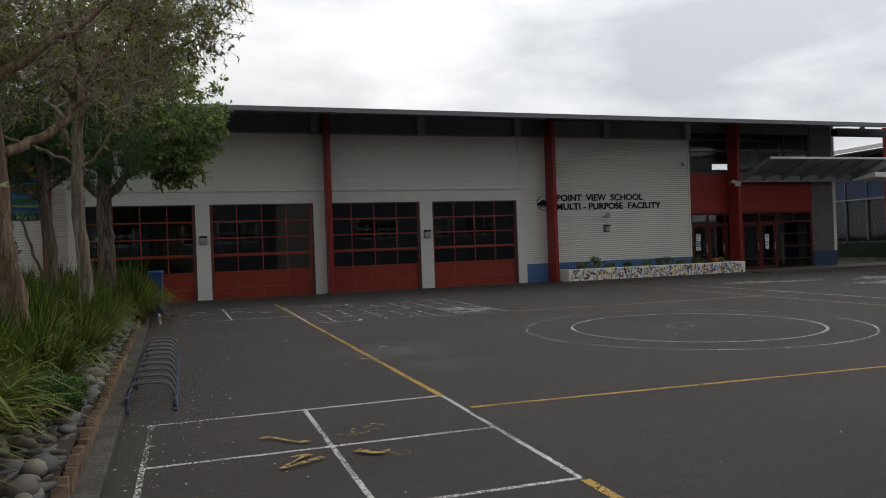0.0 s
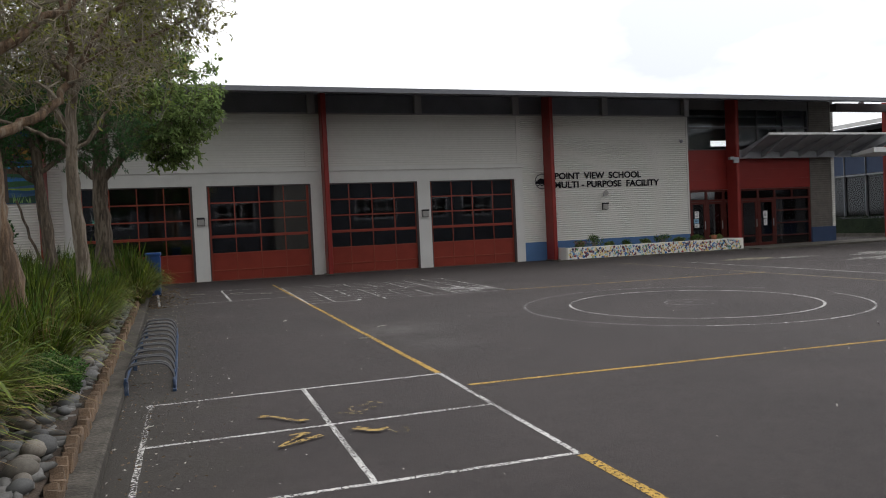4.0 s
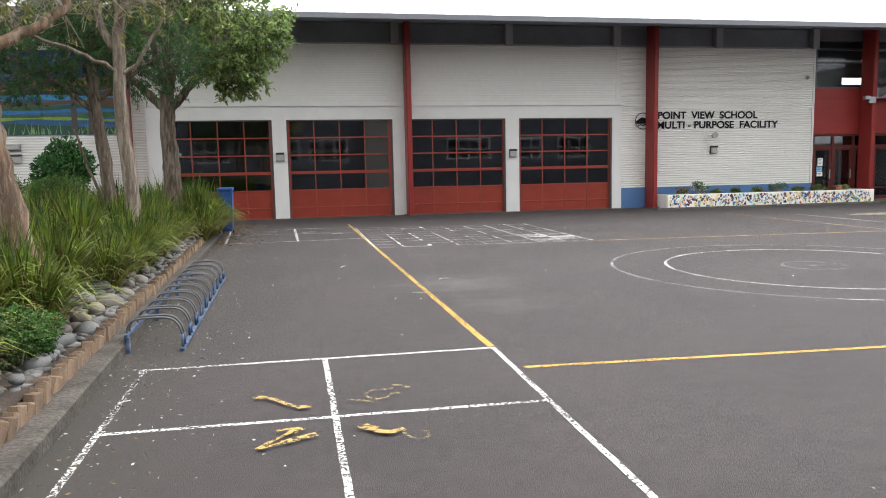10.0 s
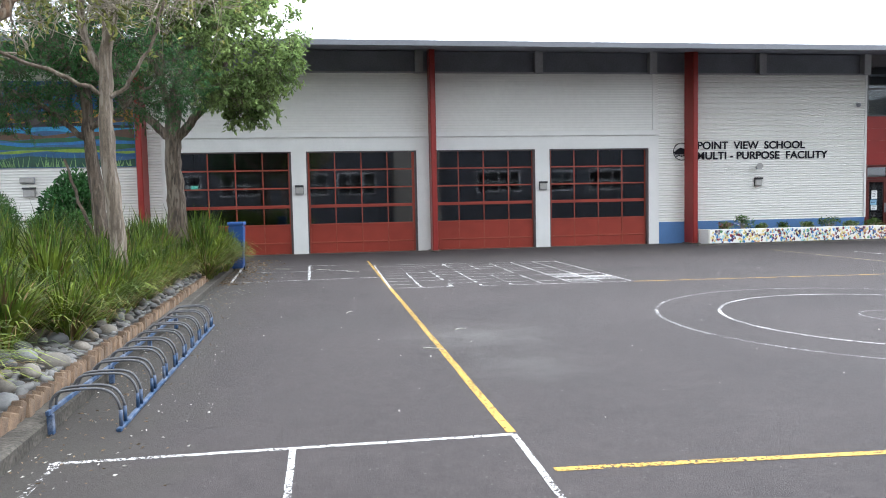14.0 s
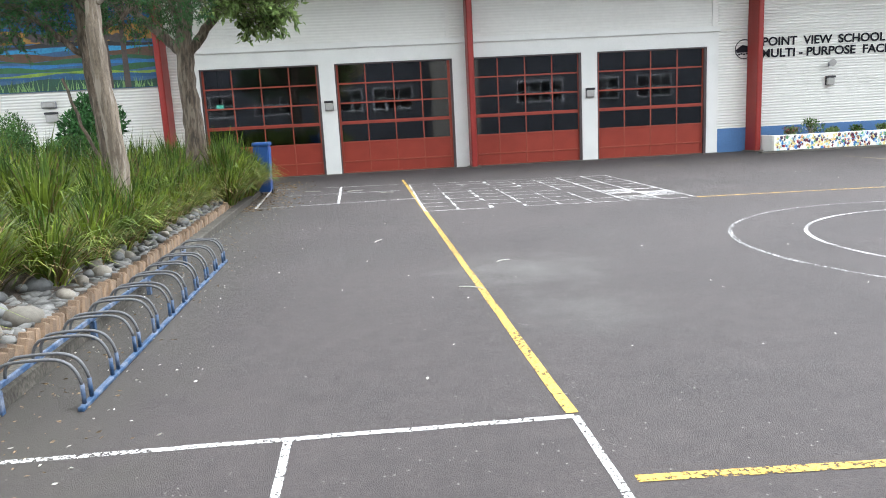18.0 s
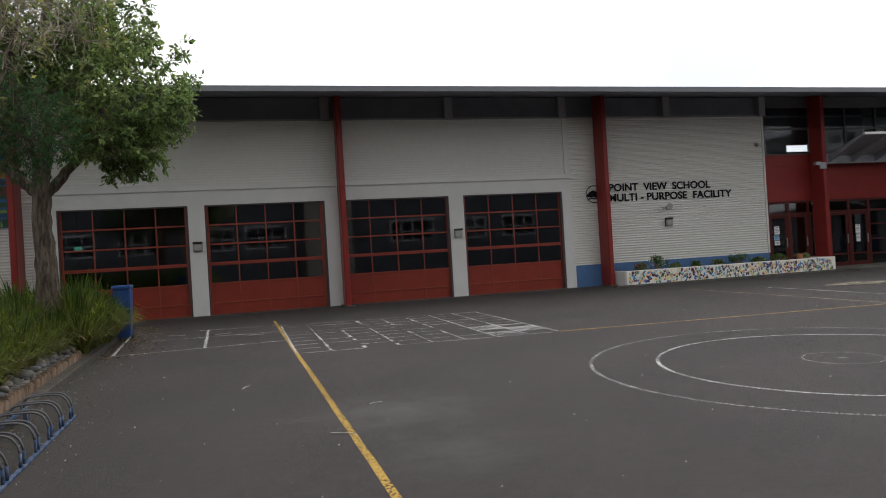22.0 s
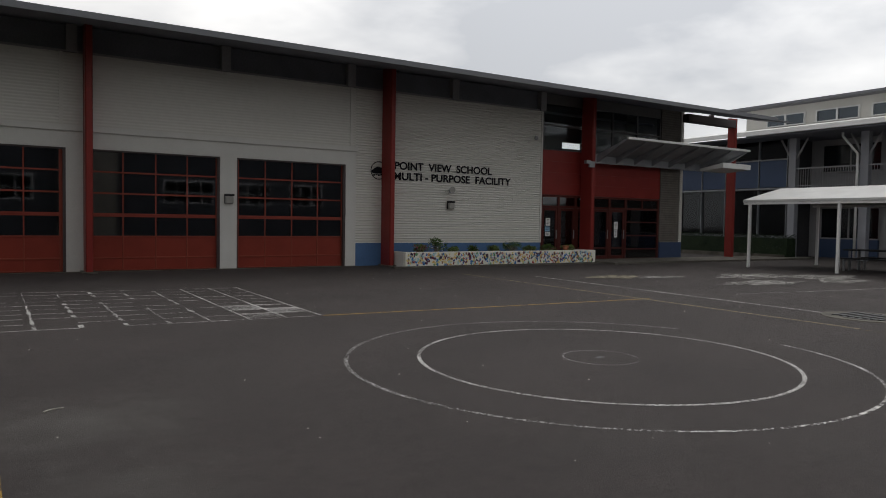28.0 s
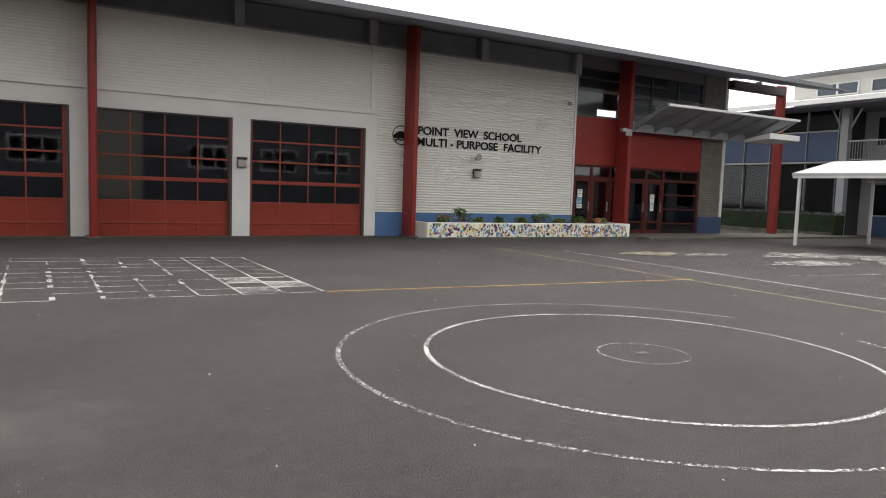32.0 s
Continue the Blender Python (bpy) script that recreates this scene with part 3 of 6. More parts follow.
def make_tree(at, trunk, trunk_r, limbs, blobs, bark, leaf, label, seed, twigs=260, per_twig=22, leaf_len=0.1, leaf_w=0.045, spread=0.22, bare=0.0, wiggle=0.16, twig_mat=None, shoots=4, droop=0.0):
    """Trunk and limbs along given curves; twigs grow from the nearest wood to points spread in the crown's lobes."""
    rng = np.random.default_rng(seed)
    t = thing("tree", label, "tree", "garden trees", at=at)
    bm = bmesh.new()
    path = smooth_path(trunk, 5)
    n = len(path)
    rad = [trunk_r[0] + (trunk_r[1] - trunk_r[0]) * k / (n - 1) for k in range(n)]
    rad = [r * (1 + 0.035 * math.sin(3.1 * k + seed) * (k < n - 2)) for k, r in enumerate(rad)]
    rad[0] *= 1.35
    tube_into(bm, [p + Vector(rng.normal(0, 0.012, 3)) for p in path], rad, 14)
    for v in bm.verts:
        v.co += v.normal * 0 + Vector(rng.normal(0, trunk_r[0] * 0.05, 3))
    part("trunk", bm, bark, t)
    nodes, radii = [], []
    for p, r in zip(path[n // 2:], rad[n // 2:]):
        nodes.append(p), radii.append(r)
    for pts, r0, r1 in limbs:
        lp = smooth_path(pts, 5)
        lr = [r0 + (r1 - r0) * k / (len(lp) - 1) for k in range(len(lp))]
        bm = bmesh.new()
        tube_into(bm, [p + Vector(rng.normal(0, 0.014, 3)) for p in lp], lr, 9)
        part("limb", bm, bark, t)
        nodes += lp[2:]
        radii += lr[2:]
    pts = np.concatenate([in_blob(rng, max(4, int(twigs * w)), c, r) for c, r, w in blobs])
    base = np.array(nodes)
    near = np.array([np.min(np.linalg.norm(base - p, axis=1)) for p in pts])
    pts = pts[np.argsort(near)]
    bm = bmesh.new()
    na = [np.array(v) for v in nodes]
    ra = list(radii)
    leaf_p, leaf_d = [], []
    for p in pts:
        arr = np.array(na)
        d = np.linalg.norm(arr - p, axis=1) + 0.25 * np.maximum(0, arr[:, 2] - p[2])
        j = int(np.argmin(d))
        q, rq = arr[j], min(ra[j] * 0.62, 0.03)
        gap = p - q
        ln = np.linalg.norm(gap)
        if ln < 0.08:
            continue
        side = rng.normal(size=3) * wiggle * ln
        mid = [q + gap * f + side * math.sin(math.pi * f) + rng.normal(size=3) * 0.03 for f in (0.33, 0.66)]
        path2 = [q, mid[0], mid[1], p]
        rr = [rq, rq * 0.8, rq * 0.62, max(0.005, rq * 0.42)]
        tube_into(bm, path2, rr, 4, caps=False)
        for f, m2 in zip((1, 2, 3), path2[1:]):
            na.append(m2), ra.append(rr[f])
        leafless = rng.random() < bare
        for k in range(shoots):
            f = rng.uniform(0.4, 1.0)
            a = np.array(q + (p - q) * f + side * math.sin(math.pi * f)) if k else np.array(p)
            way = rng.normal(size=3) + 0.8 * gap / ln + np.array([0, 0, droop])
            way /= np.linalg.norm(way)
            sl = spread * rng.uniform(0.6, 1.5)
            bend = rng.normal(size=3) * sl * wiggle * 1.3
            tip = a + way * sl
            tube_into(bm, [a, a + way * sl * 0.5 + bend, tip], [0.0055, 0.0045, 0.0032], 3, caps=False)
            if leafless:
                continue
            n_l = max(2, int(per_twig * rng.uniform(0.5, 1.4)))
            u = rng.uniform(0.45, 1.05, (n_l, 1))
            leaf_p.append(a + way * sl * u + bend * (1 - u) + rng.normal(size=(n_l, 3)) * leaf_len * 0.22)
            leaf_d.append(rng.normal(size=(n_l, 3)) * 0.75 + way * 0.7 + np.array([0, 0, droop - 0.25]))
    tagged(part("twig_growth", bm, twig_mat or bark, t), kind="stuff")
    me = leaf_mesh("crown", np.concatenate(leaf_p), np.concatenate(leaf_d), leaf_len, leaf_w, leaf, rng)
    c = new("crown", me)
    c.parent = t
    return t


def make_shrub(at, radii, leaf, label, seed, leaves=900, leaf_len=0.06, leaf_w=0.028, petals=None, name="shrub"):
    rng = np.random.default_rng(seed)
    t = thing(name, label, "shrub", at=at)
    bm = bmesh.new()
    tips = in_blob(rng, 26, (0, 0, radii[2]), (radii[0] * 0.85, radii[1] * 0.85, radii[2] * 0.85), 0.5)
    for p in tips:
        p[2] = max(p[2], 0.1)
        tube_into(bm, [(0, 0, -0.02), (p[0] * 0.35, p[1] * 0.35, p[2] * 0.5), tuple(p)], [0.014, 0.009, 0.004], 4, caps=False)
    tagged(part("stem_growth", bm, M_TWIG, t), kind="stuff")
    lobes = in_blob(rng, 9, (0, 0, radii[2]), (radii[0] * 0.6, radii[1] * 0.6, radii[2] * 0.6), 0.4)
    pl = np.concatenate([in_blob(rng, leaves // 9, c, np.array(radii) * rng.uniform(0.38, 0.6), 0.6) for c in lobes])
    pl[:, 2] = np.maximum(pl[:, 2], 0.03)
    dirs = rng.normal(size=pl.shape) * 0.7 + (pl - np.array([0, 0, radii[2] * 0.7]))
    ob = new("foliage", leaf_mesh("foliage", pl, dirs, leaf_len, leaf_w, leaf, rng))
    ob.parent = t
    if petals:
        pp = in_blob(rng, 45, (0, 0, radii[2] * 1.1), np.array(radii) * 0.9, 0.85)
        ob = tagged(new("flowers", leaf_mesh("flowers", pp, rng.normal(size=pp.shape), 0.05, 0.05, petals, rng)), kind="stuff")
        ob.parent = t
    return t


def blade_mesh(name, n, height, spread, width, mat, rng, droop=1.0):
    """A tuft of arching strap leaves, four segments each."""
    ang = rng.uniform(0, 2 * math.pi, n)
    lean = rng.beta(1.3, 1.2, n) * spread
    h = height * rng.uniform(0.55, 1.08, n)
    b = np.stack([np.cos(ang) * 0.13 * rng.uniform(0, 1, n), np.sin(ang) * 0.13 * rng.uniform(0, 1, n), np.zeros(n)], 1)
    out = np.stack([np.cos(ang + rng.normal(0, 0.3, n)), np.sin(ang + rng.normal(0, 0.3, n)), np.zeros(n)], 1)
    side = np.stack([-out[:, 1], out[:, 0], np.zeros(n)], 1)
    curl = rng.normal(0, 0.13, n)
    verts, faces = [], []
    segs = 5
    w = width * rng.uniform(0.6, 1.25, n)
    for k in range(segs + 1):
        f = k / segs
        r = lean * (f**1.15)
        z = h * (f - droop * 0.42 * (lean / spread) * f**3)
        c = b + side * (curl * f * f)[:, None] + out * r[:, None] + np.array([0, 0, 1]) * z[:, None]
        ww = (w * (1 - f**2.2) + 0.0015)[:, None]
        verts.append(c - side * ww / 2)
        verts.append(c + side * ww / 2)
    v = np.stack(verts, 1).reshape(-1, 3)
    i = np.arange(n)[:, None] * (2 * (segs + 1))
    f = np.concatenate([i + [2 * k, 2 * k + 1, 2 * k + 3, 2 * k + 2] for k in range(segs)], 0)
    me = bpy.data.meshes.new(name)
    me.from_pydata(v.tolist(), [], f.tolist())
    me.materials.append(mat)
    return me


def pebble_mesh(name, rng, mat, fine=2):
    bm = bmesh.new()
    bmesh.ops.create_icosphere(bm, subdivisions=fine, radius=1.0)
    sx, sy, sz = rng.uniform(0.85, 1.25), rng.uniform(0.62, 0.92), rng.uniform(0.5, 0.72)
    o = Vector(rng.uniform(-9, 9, 3))
    for v in bm.verts:
        v.co *= 1 + 0.16 * noise.noise(v.co * 0.9 + o)
        v.co = Vector((v.co.x * sx, v.co.y * sy, v.co.z * sz))
    for f in bm.faces:
        f.smooth = True
    return mesh_of(name, bm, mat)

# ---- ground ----
ground = structure("ground", boxes((-400, -400, -0.3, 400, 400, 0.0)), M_ASPHALT, "dark grey asphalt playground with pale wear and litter", "ground")

# ---- hall: walls, doors, roof ----
COLS = [-17.4, -8.45, 0.5, 9.36, 18.3, 27.3]
DOORS = [(-7.55, -4.03), (-3.56, 0.0), (0.5, 4.0), (4.49, 8.0)]
HALL_L, HALL_R, DEEP = -16.1, 24.3, 14.0


def roof_z(y):
    """Underside of the hall roof."""
    return 6.03 + (y + 3.0) * 0.172


structure("wall_front_plinth", boxes((8.36, -0.022, -0.1, 16.2, 0.2, 0.75)), M_BLUE_WALL, "blue painted plinth below cream cladding")
structure("wall_front_right", corrugated(8.36, 16.2, 0.752, 5.8, 0.0), M_CREAM, "cream horizontally corrugated metal cladding")
structure("wall_front_upper", corrugated(-8.0, 8.36, 3.78, 5.8, 0.0, 0.085, 0.007), M_CREAM, "cream horizontally corrugated metal cladding above the doors")
structure("wall_front_left", corrugated(HALL_L, -8.0, -0.1, 5.8, 0.0), M_CREAM, "cream horizontally corrugated metal cladding behind the mural")
bm = boxes((-8.0, -0.06, 3.3, 8.36, 0.2, 3.74), (-8.0, -0.06, -0.1, -7.55, 0.2, 3.3), (8.0, -0.06, -0.1, 8.36, 0.2, 3.3))
for (a, b), (c, d) in zip(DOORS, DOORS[1:]):
    box_into(bm, b, -0.06, -0.1, c, 0.2, 1.0)
    box_into(bm, b, -0.06, 1.012, c, 0.2, 3.3)
    box_into(bm, b + 0.01, -0.05, 1.0, c - 0.01, 0.2, 1.012)
structure("door_surround", bm, M_PLASTER, "off-white plastered piers and lintel round the doors", "wall")
structure("flashing", boxes((-8.02, -0.12, 3.74, 8.40, 0.0, 3.79), (-8.02, -0.075, 3.79, 8.40, -0.0215, 3.90)), M_PLASTER, "off-white metal flashing above the doors", "trim")
for x in (-0.1, 8.2):
    structure("cover_strip", boxes((x - 0.05, -0.05, 3.91, x + 0.05, -0.0205, 5.8)), M_CREAM, "cream vertical cover strip", "trim")
structure("corner_strip", boxes((16.14, -0.045, 0.752, 16.22, -0.0205, 5.8)), M_PLASTER, "off-white corner strip", "trim")
structure("threshold", boxes((-8.0, -0.34, -0.05, 8.36, -0.062, 0.012)), M_CONCRETE, "pale concrete threshold strip under the doors", "trim")


def garage_door(w):
    d = thing("garage_door", "red sectional door with dark glass panes, closed", "door", "sectional doors of the hall")
    rows = [3.3, 2.71, 2.13, 1.54, 0.95, 0.36, 0.02]
    cols = [0.05 + (w - 0.1) * k / 4 for k in range(5)]
    for k, z in enumerate(rows):
        h = 0.05 if k == 3 else 0.022
        z0, z1 = (max(0.012, z - h), min(3.3, z + h))
        part("rail", boxes((0.05, -0.05, z0, w - 0.05, 0.0, z1), bevel=0.006), M_RED_FRAME, d)
        if k == 3:
            part("rail", boxes((0.05, -0.056, z - 0.006, w - 0.05, -0.051, z + 0.006)), M_RED, d)
    for k, x in enumerate(cols):
        h = 0.045 if k in (0, 4) else 0.017
        part("stile", boxes((max(0.004, x - h), -0.044, 0.012, min(w - 0.004, x + h), -0.003, 3.296), bevel=0.005), M_RED_FRAME, d)
    for r in range(6):
        for c in range(4):
            spec = (cols[c], -0.028, rows[r + 1], cols[c + 1], -0.020, rows[r])
            if r < 4:
                part("pane", boxes(spec), M_GLASS, d)
            else:
                part("panel", boxes(spec), M_RED_PANEL, d)
    return d


# dark strips round each opening, wider on the right side
for a, b in DOORS:
    structure("door_lining", boxes((a, -0.03, 0.0, a + 0.035, 0.068, 3.262), (b - 0.07, -0.03, 0.0, b, 0.068, 3.262), (a, -0.03, 3.262, b, 0.068, 3.299)), M_DARK_BEAM, "dark strip lining the door opening", "trim")
first = garage_door(3.5)
for k, (a, b) in enumerate(DOORS):
    m = pose(a, 0.12, 0)
    if k == 0:
        first.matrix_basis = m
    else:
        copy_thing(first, m)

# clerestory above the cladding
M_LOUVRE = material("dark_clerestory_panel", (0.19, 0.2, 0.225), 0.3, var=0.15, scale=1.5, fine=20, bump=0.03)
structure("clerestory_window", boxes((HALL_L, 0.1, 5.8, 16.2, 0.12, 6.53)), M_LOUVRE, "dark clerestory band under the roof", "window")
for k in range(8):
    x = -11.85 + 4.0 * k
    structure("clerestory_post", boxes((x - 0.13, -0.14, 5.8, x + 0.13, 0.09, roof_z(-0.14) - 0.003)), M_GREY_WALL, "grey post between clerestory windows", "trim")
structure("clerestory_sill", boxes((HALL_L, -0.07, 5.8, 16.2, 0.095, 5.85)), M_GREY_WALL, "grey sill under the clerestory", "trim")

# roof: main sheet, front fascia, deep part behind
bm = bmesh.new()
prism_into(bm, [(-2.98, roof_z(-2.98)), (-2.98, roof_z(-2.98) + 0.09), (3.4, roof_z(3.4) + 0.09), (3.4, roof_z(3.4))], -18.6, 24.4)
prism_into(bm, [(-2.98, roof_z(-2.98)), (-2.98, roof_z(-2.98) + 0.09), (-0.78, roof_z(-0.78) + 0.09), (-0.78, roof_z(-0.78))], 24.402, 26.6)
structure("roof_front", bm, M_SOFFIT, "grey roof with a deep front overhang", "roof")
bm = bmesh.new()
prism_into(bm, [(3.402, roof_z(3.4)), (3.402, roof_z(3.4) + 0.09), (DEEP + 0.4, roof_z(DEEP + 0.4) + 0.09), (DEEP + 0.4, roof_z(DEEP + 0.4))], -18.6, 16.5)
structure("roof_back", bm, M_SOFFIT, "grey roof over the hall", "roof")
bm = bmesh.new()
prism_into(bm, [(-3.06, roof_z(-3) - 0.03), (-3.06, roof_z(-3) + 0.12), (-2.9, roof_z(-3) + 0.16), (3.4, roof_z(3.4) + 0.135), (3.4, roof_z(3.4) + 0.092), (-2.984, roof_z(-2.984) + 0.092), (-2.984, roof_z(-3) - 0.03)], -18.62, 24.4)
prism_into(bm, [(-3.06, roof_z(-3) - 0.03), (-3.06, roof_z(-3) + 0.12), (-2.9, roof_z(-3) + 0.16), (-0.78, roof_z(-0.78) + 0.135), (-0.78, roof_z(-0.78) + 0.092), (-2.984, roof_z(-2.984) + 0.092), (-2.984, roof_z(-3) - 0.03)], 24.402, 26.62)
structure("roof_sheet", bm, M_ROOF, "pale grey steel roof sheet and edge gutter", "roof")
bm = bmesh.new()
prism_into(bm, [(-3.0, roof_z(-3) - 0.005), (-3.0, roof_z(-3) + 0.05), (-1.2, roof_z(-1.2) + 0.05), (-1.2, roof_z(-1.2) - 0.005)], 26.63, 27.9)
structure("roof_fin", bm, M_ROOF, "pale grey steel fin at the end of the roof", "roof")
structure("eave_beam_end", boxes((23.9, -0.62, 6.02, 27.2, -0.3, 6.36), (25.5, -0.6, 6.36, 25.62, -0.4, 6.46)), M_DARK_BEAM, "dark red-brown steel beam of the end frame", "beam")
for i, x in enumerate(COLS):
    col = thing("column_%d" % (i + 1), "tall red painted steel fin column", "column", kind="structure", at=(x - 0.04 + (0.0, 0.0, 0.04, 0.06, 0.02, 0.0)[i], -0.4, 0))
    bm = bmesh.new()
    nose = [(-0.09, 0.33), (-0.09, -0.27), (-0.06, -0.31), (0.06, -0.31), (0.09, -0.27), (0.09, 0.33)]
    if i == 5:
        nose = [(u, v * 0.6) for u, v in nose]
    lo = [bm.verts.new((u, v, 0.04)) for u, v in nose]
    hi = [bm.verts.new((u, v, roof_z(-0.4 + v) - 0.004)) for u, v in nose]
    for k in range(6):
        bm.faces.new((lo[k], lo[(k + 1) % 6], hi[(k + 1) % 6], hi[k]))
    bm.faces.new(lo[::-1])
    bm.faces.new(hi)
    part("shaft", bm, M_RED, col)
    part("base_plate", boxes((-0.18, -0.4, 0.0, 0.18, 0.33, 0.04), bevel=0.008), M_CONCRETE, col)

# ---- entrance ----
E0, E1 = 16.22, 22.9
for k in range(4):
    z0 = 2.62 + k * 0.435
    structure("wall_entry_red", boxes((E0, 0.0, z0, E1, 0.2, z0 + 0.43)), M_RED, "red panel wall above the entrance doors")
structure("wall_entry_backing", boxes((E0, 0.02, 2.62, E1, 0.19, 4.34)), M_RED, "red backing of the panel wall")
structure("wall_entry_block", corrugated(E1, HALL_R - 0.16, 0.752, 6.53, -0.02, 0.1, 0.01, 0.27), M_BLOCK, "grey-brown ribbed wall beside the entrance")
structure("wall_entry_corner", corrugated(HALL_R - 0.158, HALL_R, 0.752, 6.53, -0.05, 0.085, 0.02, 0.3), M_CREAM, "cream corrugated corner of the hall")
structure("wall_entry_plinth", boxes((E1, -0.07, -0.1, HALL_R, 0.25, 0.75)), M_BLUE_DEEP, "dark blue plinth beside the entrance")
ent = thing("entrance_glazing", "red framed glazed entrance doors with transoms", "door", kind="structure", at=(0, 0.06, 0))
posts = [16.27, 17.14, 18.05, 18.95, 19.92, 20.86, 22.86]
for x in posts:
    part("frame_post", boxes((x - 0.05, -0.05, 0.0, x + 0.05, 0.05, 2.6), bevel=0.006), M_JOINERY_SHADED, ent)
for z in (2.57, 2.15):
    part("frame_rail", boxes((E0 + 0.06, -0.045, z - 0.04, E1 - 0.06, 0.045, z + 0.04), bevel=0.006), M_JOINERY_SHADED, ent)
for z in (1.6, 1.03, 0.46, 0.05):
    part("frame_rail", boxes((20.91, -0.04, z - 0.025, 22.81, 0.04, z + 0.025), bevel=0.005), M_JOINERY_SHADED, ent)
for a, b in zip(posts, posts[1:]):
    part("pane", boxes((a + 0.05, -0.006, 2.19, b - 0.05, 0.006, 2.53)), M_GLASS, ent)
    n = 2 if b - a > 1.5 else 1
    if b - a > 1.5:
        part("frame_post", boxes(((a + b) / 2 - 0.03, -0.04, 2.19, (a + b) / 2 + 0.03, 0.04, 2.53)), M_JOINERY_SHADED, ent)
        part("pane", boxes((a + 0.05, -0.006, 0.05, b - 0.05, 0.006, 2.11)), M_GLASS, ent)


def entry_door(x0, x1):
    d = thing("entry_door", "red framed glass entrance door, closed", "door", "entrance doors", at=(x0, 0.06, 0))
    w = x1 - x0
    part("stile", boxes((0.0, -0.03, 0.01, 0.09, 0.03, 2.1), bevel=0.005), M_JOINERY_SHADED, d)
    part("stile", boxes((w - 0.09, -0.03, 0.01, w, 0.03, 2.1), bevel=0.005), M_JOINERY_SHADED, d)
    part("top_rail", boxes((0.09, -0.03, 2.0, w - 0.09, 0.03, 2.1), bevel=0.005), M_JOINERY_SHADED, d)
    part("bottom_rail", boxes((0.09, -0.03, 0.01, w - 0.09, 0.03, 0.2), bevel=0.005), M_JOINERY_SHADED, d)
    part("mid_rail", boxes((0.09, -0.03, 0.48, w - 0.09, 0.03, 0.54), bevel=0.005), M_JOINERY_SHADED, d)
    part("pane", boxes((0.09, -0.006, 0.2, w - 0.09, 0.006, 2.0)), M_GLASS, d)
    part("handle", boxes((w - 0.07, -0.08, 0.9, w - 0.04, -0.03, 1.25), bevel=0.01), M_GREY_STEEL, d, "brushed steel pull handle")
    return d


for a, b in zip(posts[:-2], posts[1:-1]):
    entry_door(a + 0.055, b - 0.055)
M_NOTICE = material("blue_notice", (0.25, 0.45, 0.62), 0.6, var=0.1, scale=9, fine=60, bump=0.0)
for x0, z0, x1, z1, m, lab in ((16.52, 1.40, 16.74, 1.70, M_PAPER, "white paper notice taped to glass"), (16.48, 1.18, 16.72, 1.37, M_NOTICE, "pale blue notice taped to glass"), (16.50, 1.0, 16.74, 1.16, M_PAPER, "white paper notice taped to glass"), (20.22, 1.28, 20.44, 1.60, M_PAPER, "white paper notice taped to glass"), (20.24, 0.95, 20.42, 1.25, M_PAPER, "white paper notice taped to glass")):
    nt = thing("notice", lab, "notice", "notices on the entrance glass")
    part("sheet", boxes((x0, 0.044, z0, x1, 0.047, z1)), m, nt)
    for j in range(4):
        zz = z1 - 0.05 - j * 0.055
        if zz > z0 + 0.03:
            part("text_bar", boxes((x0 + 0.03, 0.041, zz - 0.008, x1 - 0.04 - 0.03 * (j % 2), 0.0435, zz + 0.008)), M_LETTER, nt)

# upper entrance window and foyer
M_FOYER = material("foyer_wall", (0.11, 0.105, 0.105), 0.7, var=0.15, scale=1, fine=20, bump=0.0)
upper = thing("entrance_upper_window", "dark upper window over the entrance", "window", kind="structure", at=(0, 0.06, 0))
M_GLASS_FOYER = glass_material("clear_upper_glass", (0.86, 0.88, 0.88), 0.03, 1.3)
MULLIONS = [E0 + 0.03, 18.45, 20.0, 21.45, E1 - 0.03]
for k, x in enumerate(MULLIONS):
    part("mullion", boxes((x - 0.03, -0.04, 4.36, x + 0.03, 0.04, 6.12)), M_FOYER, upper)
    if k < 4:
        part("pane", boxes((x + 0.03, -0.005, 4.4, MULLIONS[k + 1] - 0.03, 0.005, 6.12)), M_GLASS_FOYER, upper)
part("sill", boxes((E0, -0.06, 4.345, E1, 0.1, 4.4)), M_FOYER, upper)
part("mid_rail", boxes((E0, -0.03, 5.3, E1, 0.03, 5.36)), M_FOYER, upper)
bm = bmesh.new()
prism_into(bm, [(-0.02, 6.12), (-0.02, roof_z(-0.02) - 0.004), (0.14, roof_z(0.14) - 0.004), (0.14, 6.12)], E0, E1)
part("head_panel", bm, M_FOYER, upper, "grey panel above the glass")
structure("foyer_floor", boxes((E0, 0.2, -0.05, HALL_R - 0.2, 3.2, 0.004)), M_FLOOR_IN, "dark foyer floor", "floor")
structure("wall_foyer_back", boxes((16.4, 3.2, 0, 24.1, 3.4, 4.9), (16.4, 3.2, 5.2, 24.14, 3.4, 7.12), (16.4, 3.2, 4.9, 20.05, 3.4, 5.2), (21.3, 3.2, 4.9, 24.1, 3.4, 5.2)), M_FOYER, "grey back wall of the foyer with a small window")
structure("foyer_truss", boxes((16.5, 1.5, 5.55, 24.1, 1.6, 5.65), (16.5, 1.5, 6.05, 24.1, 1.6, 6.13)), M_GREY_STEEL, "grey steel truss chords inside the foyer", "beam")

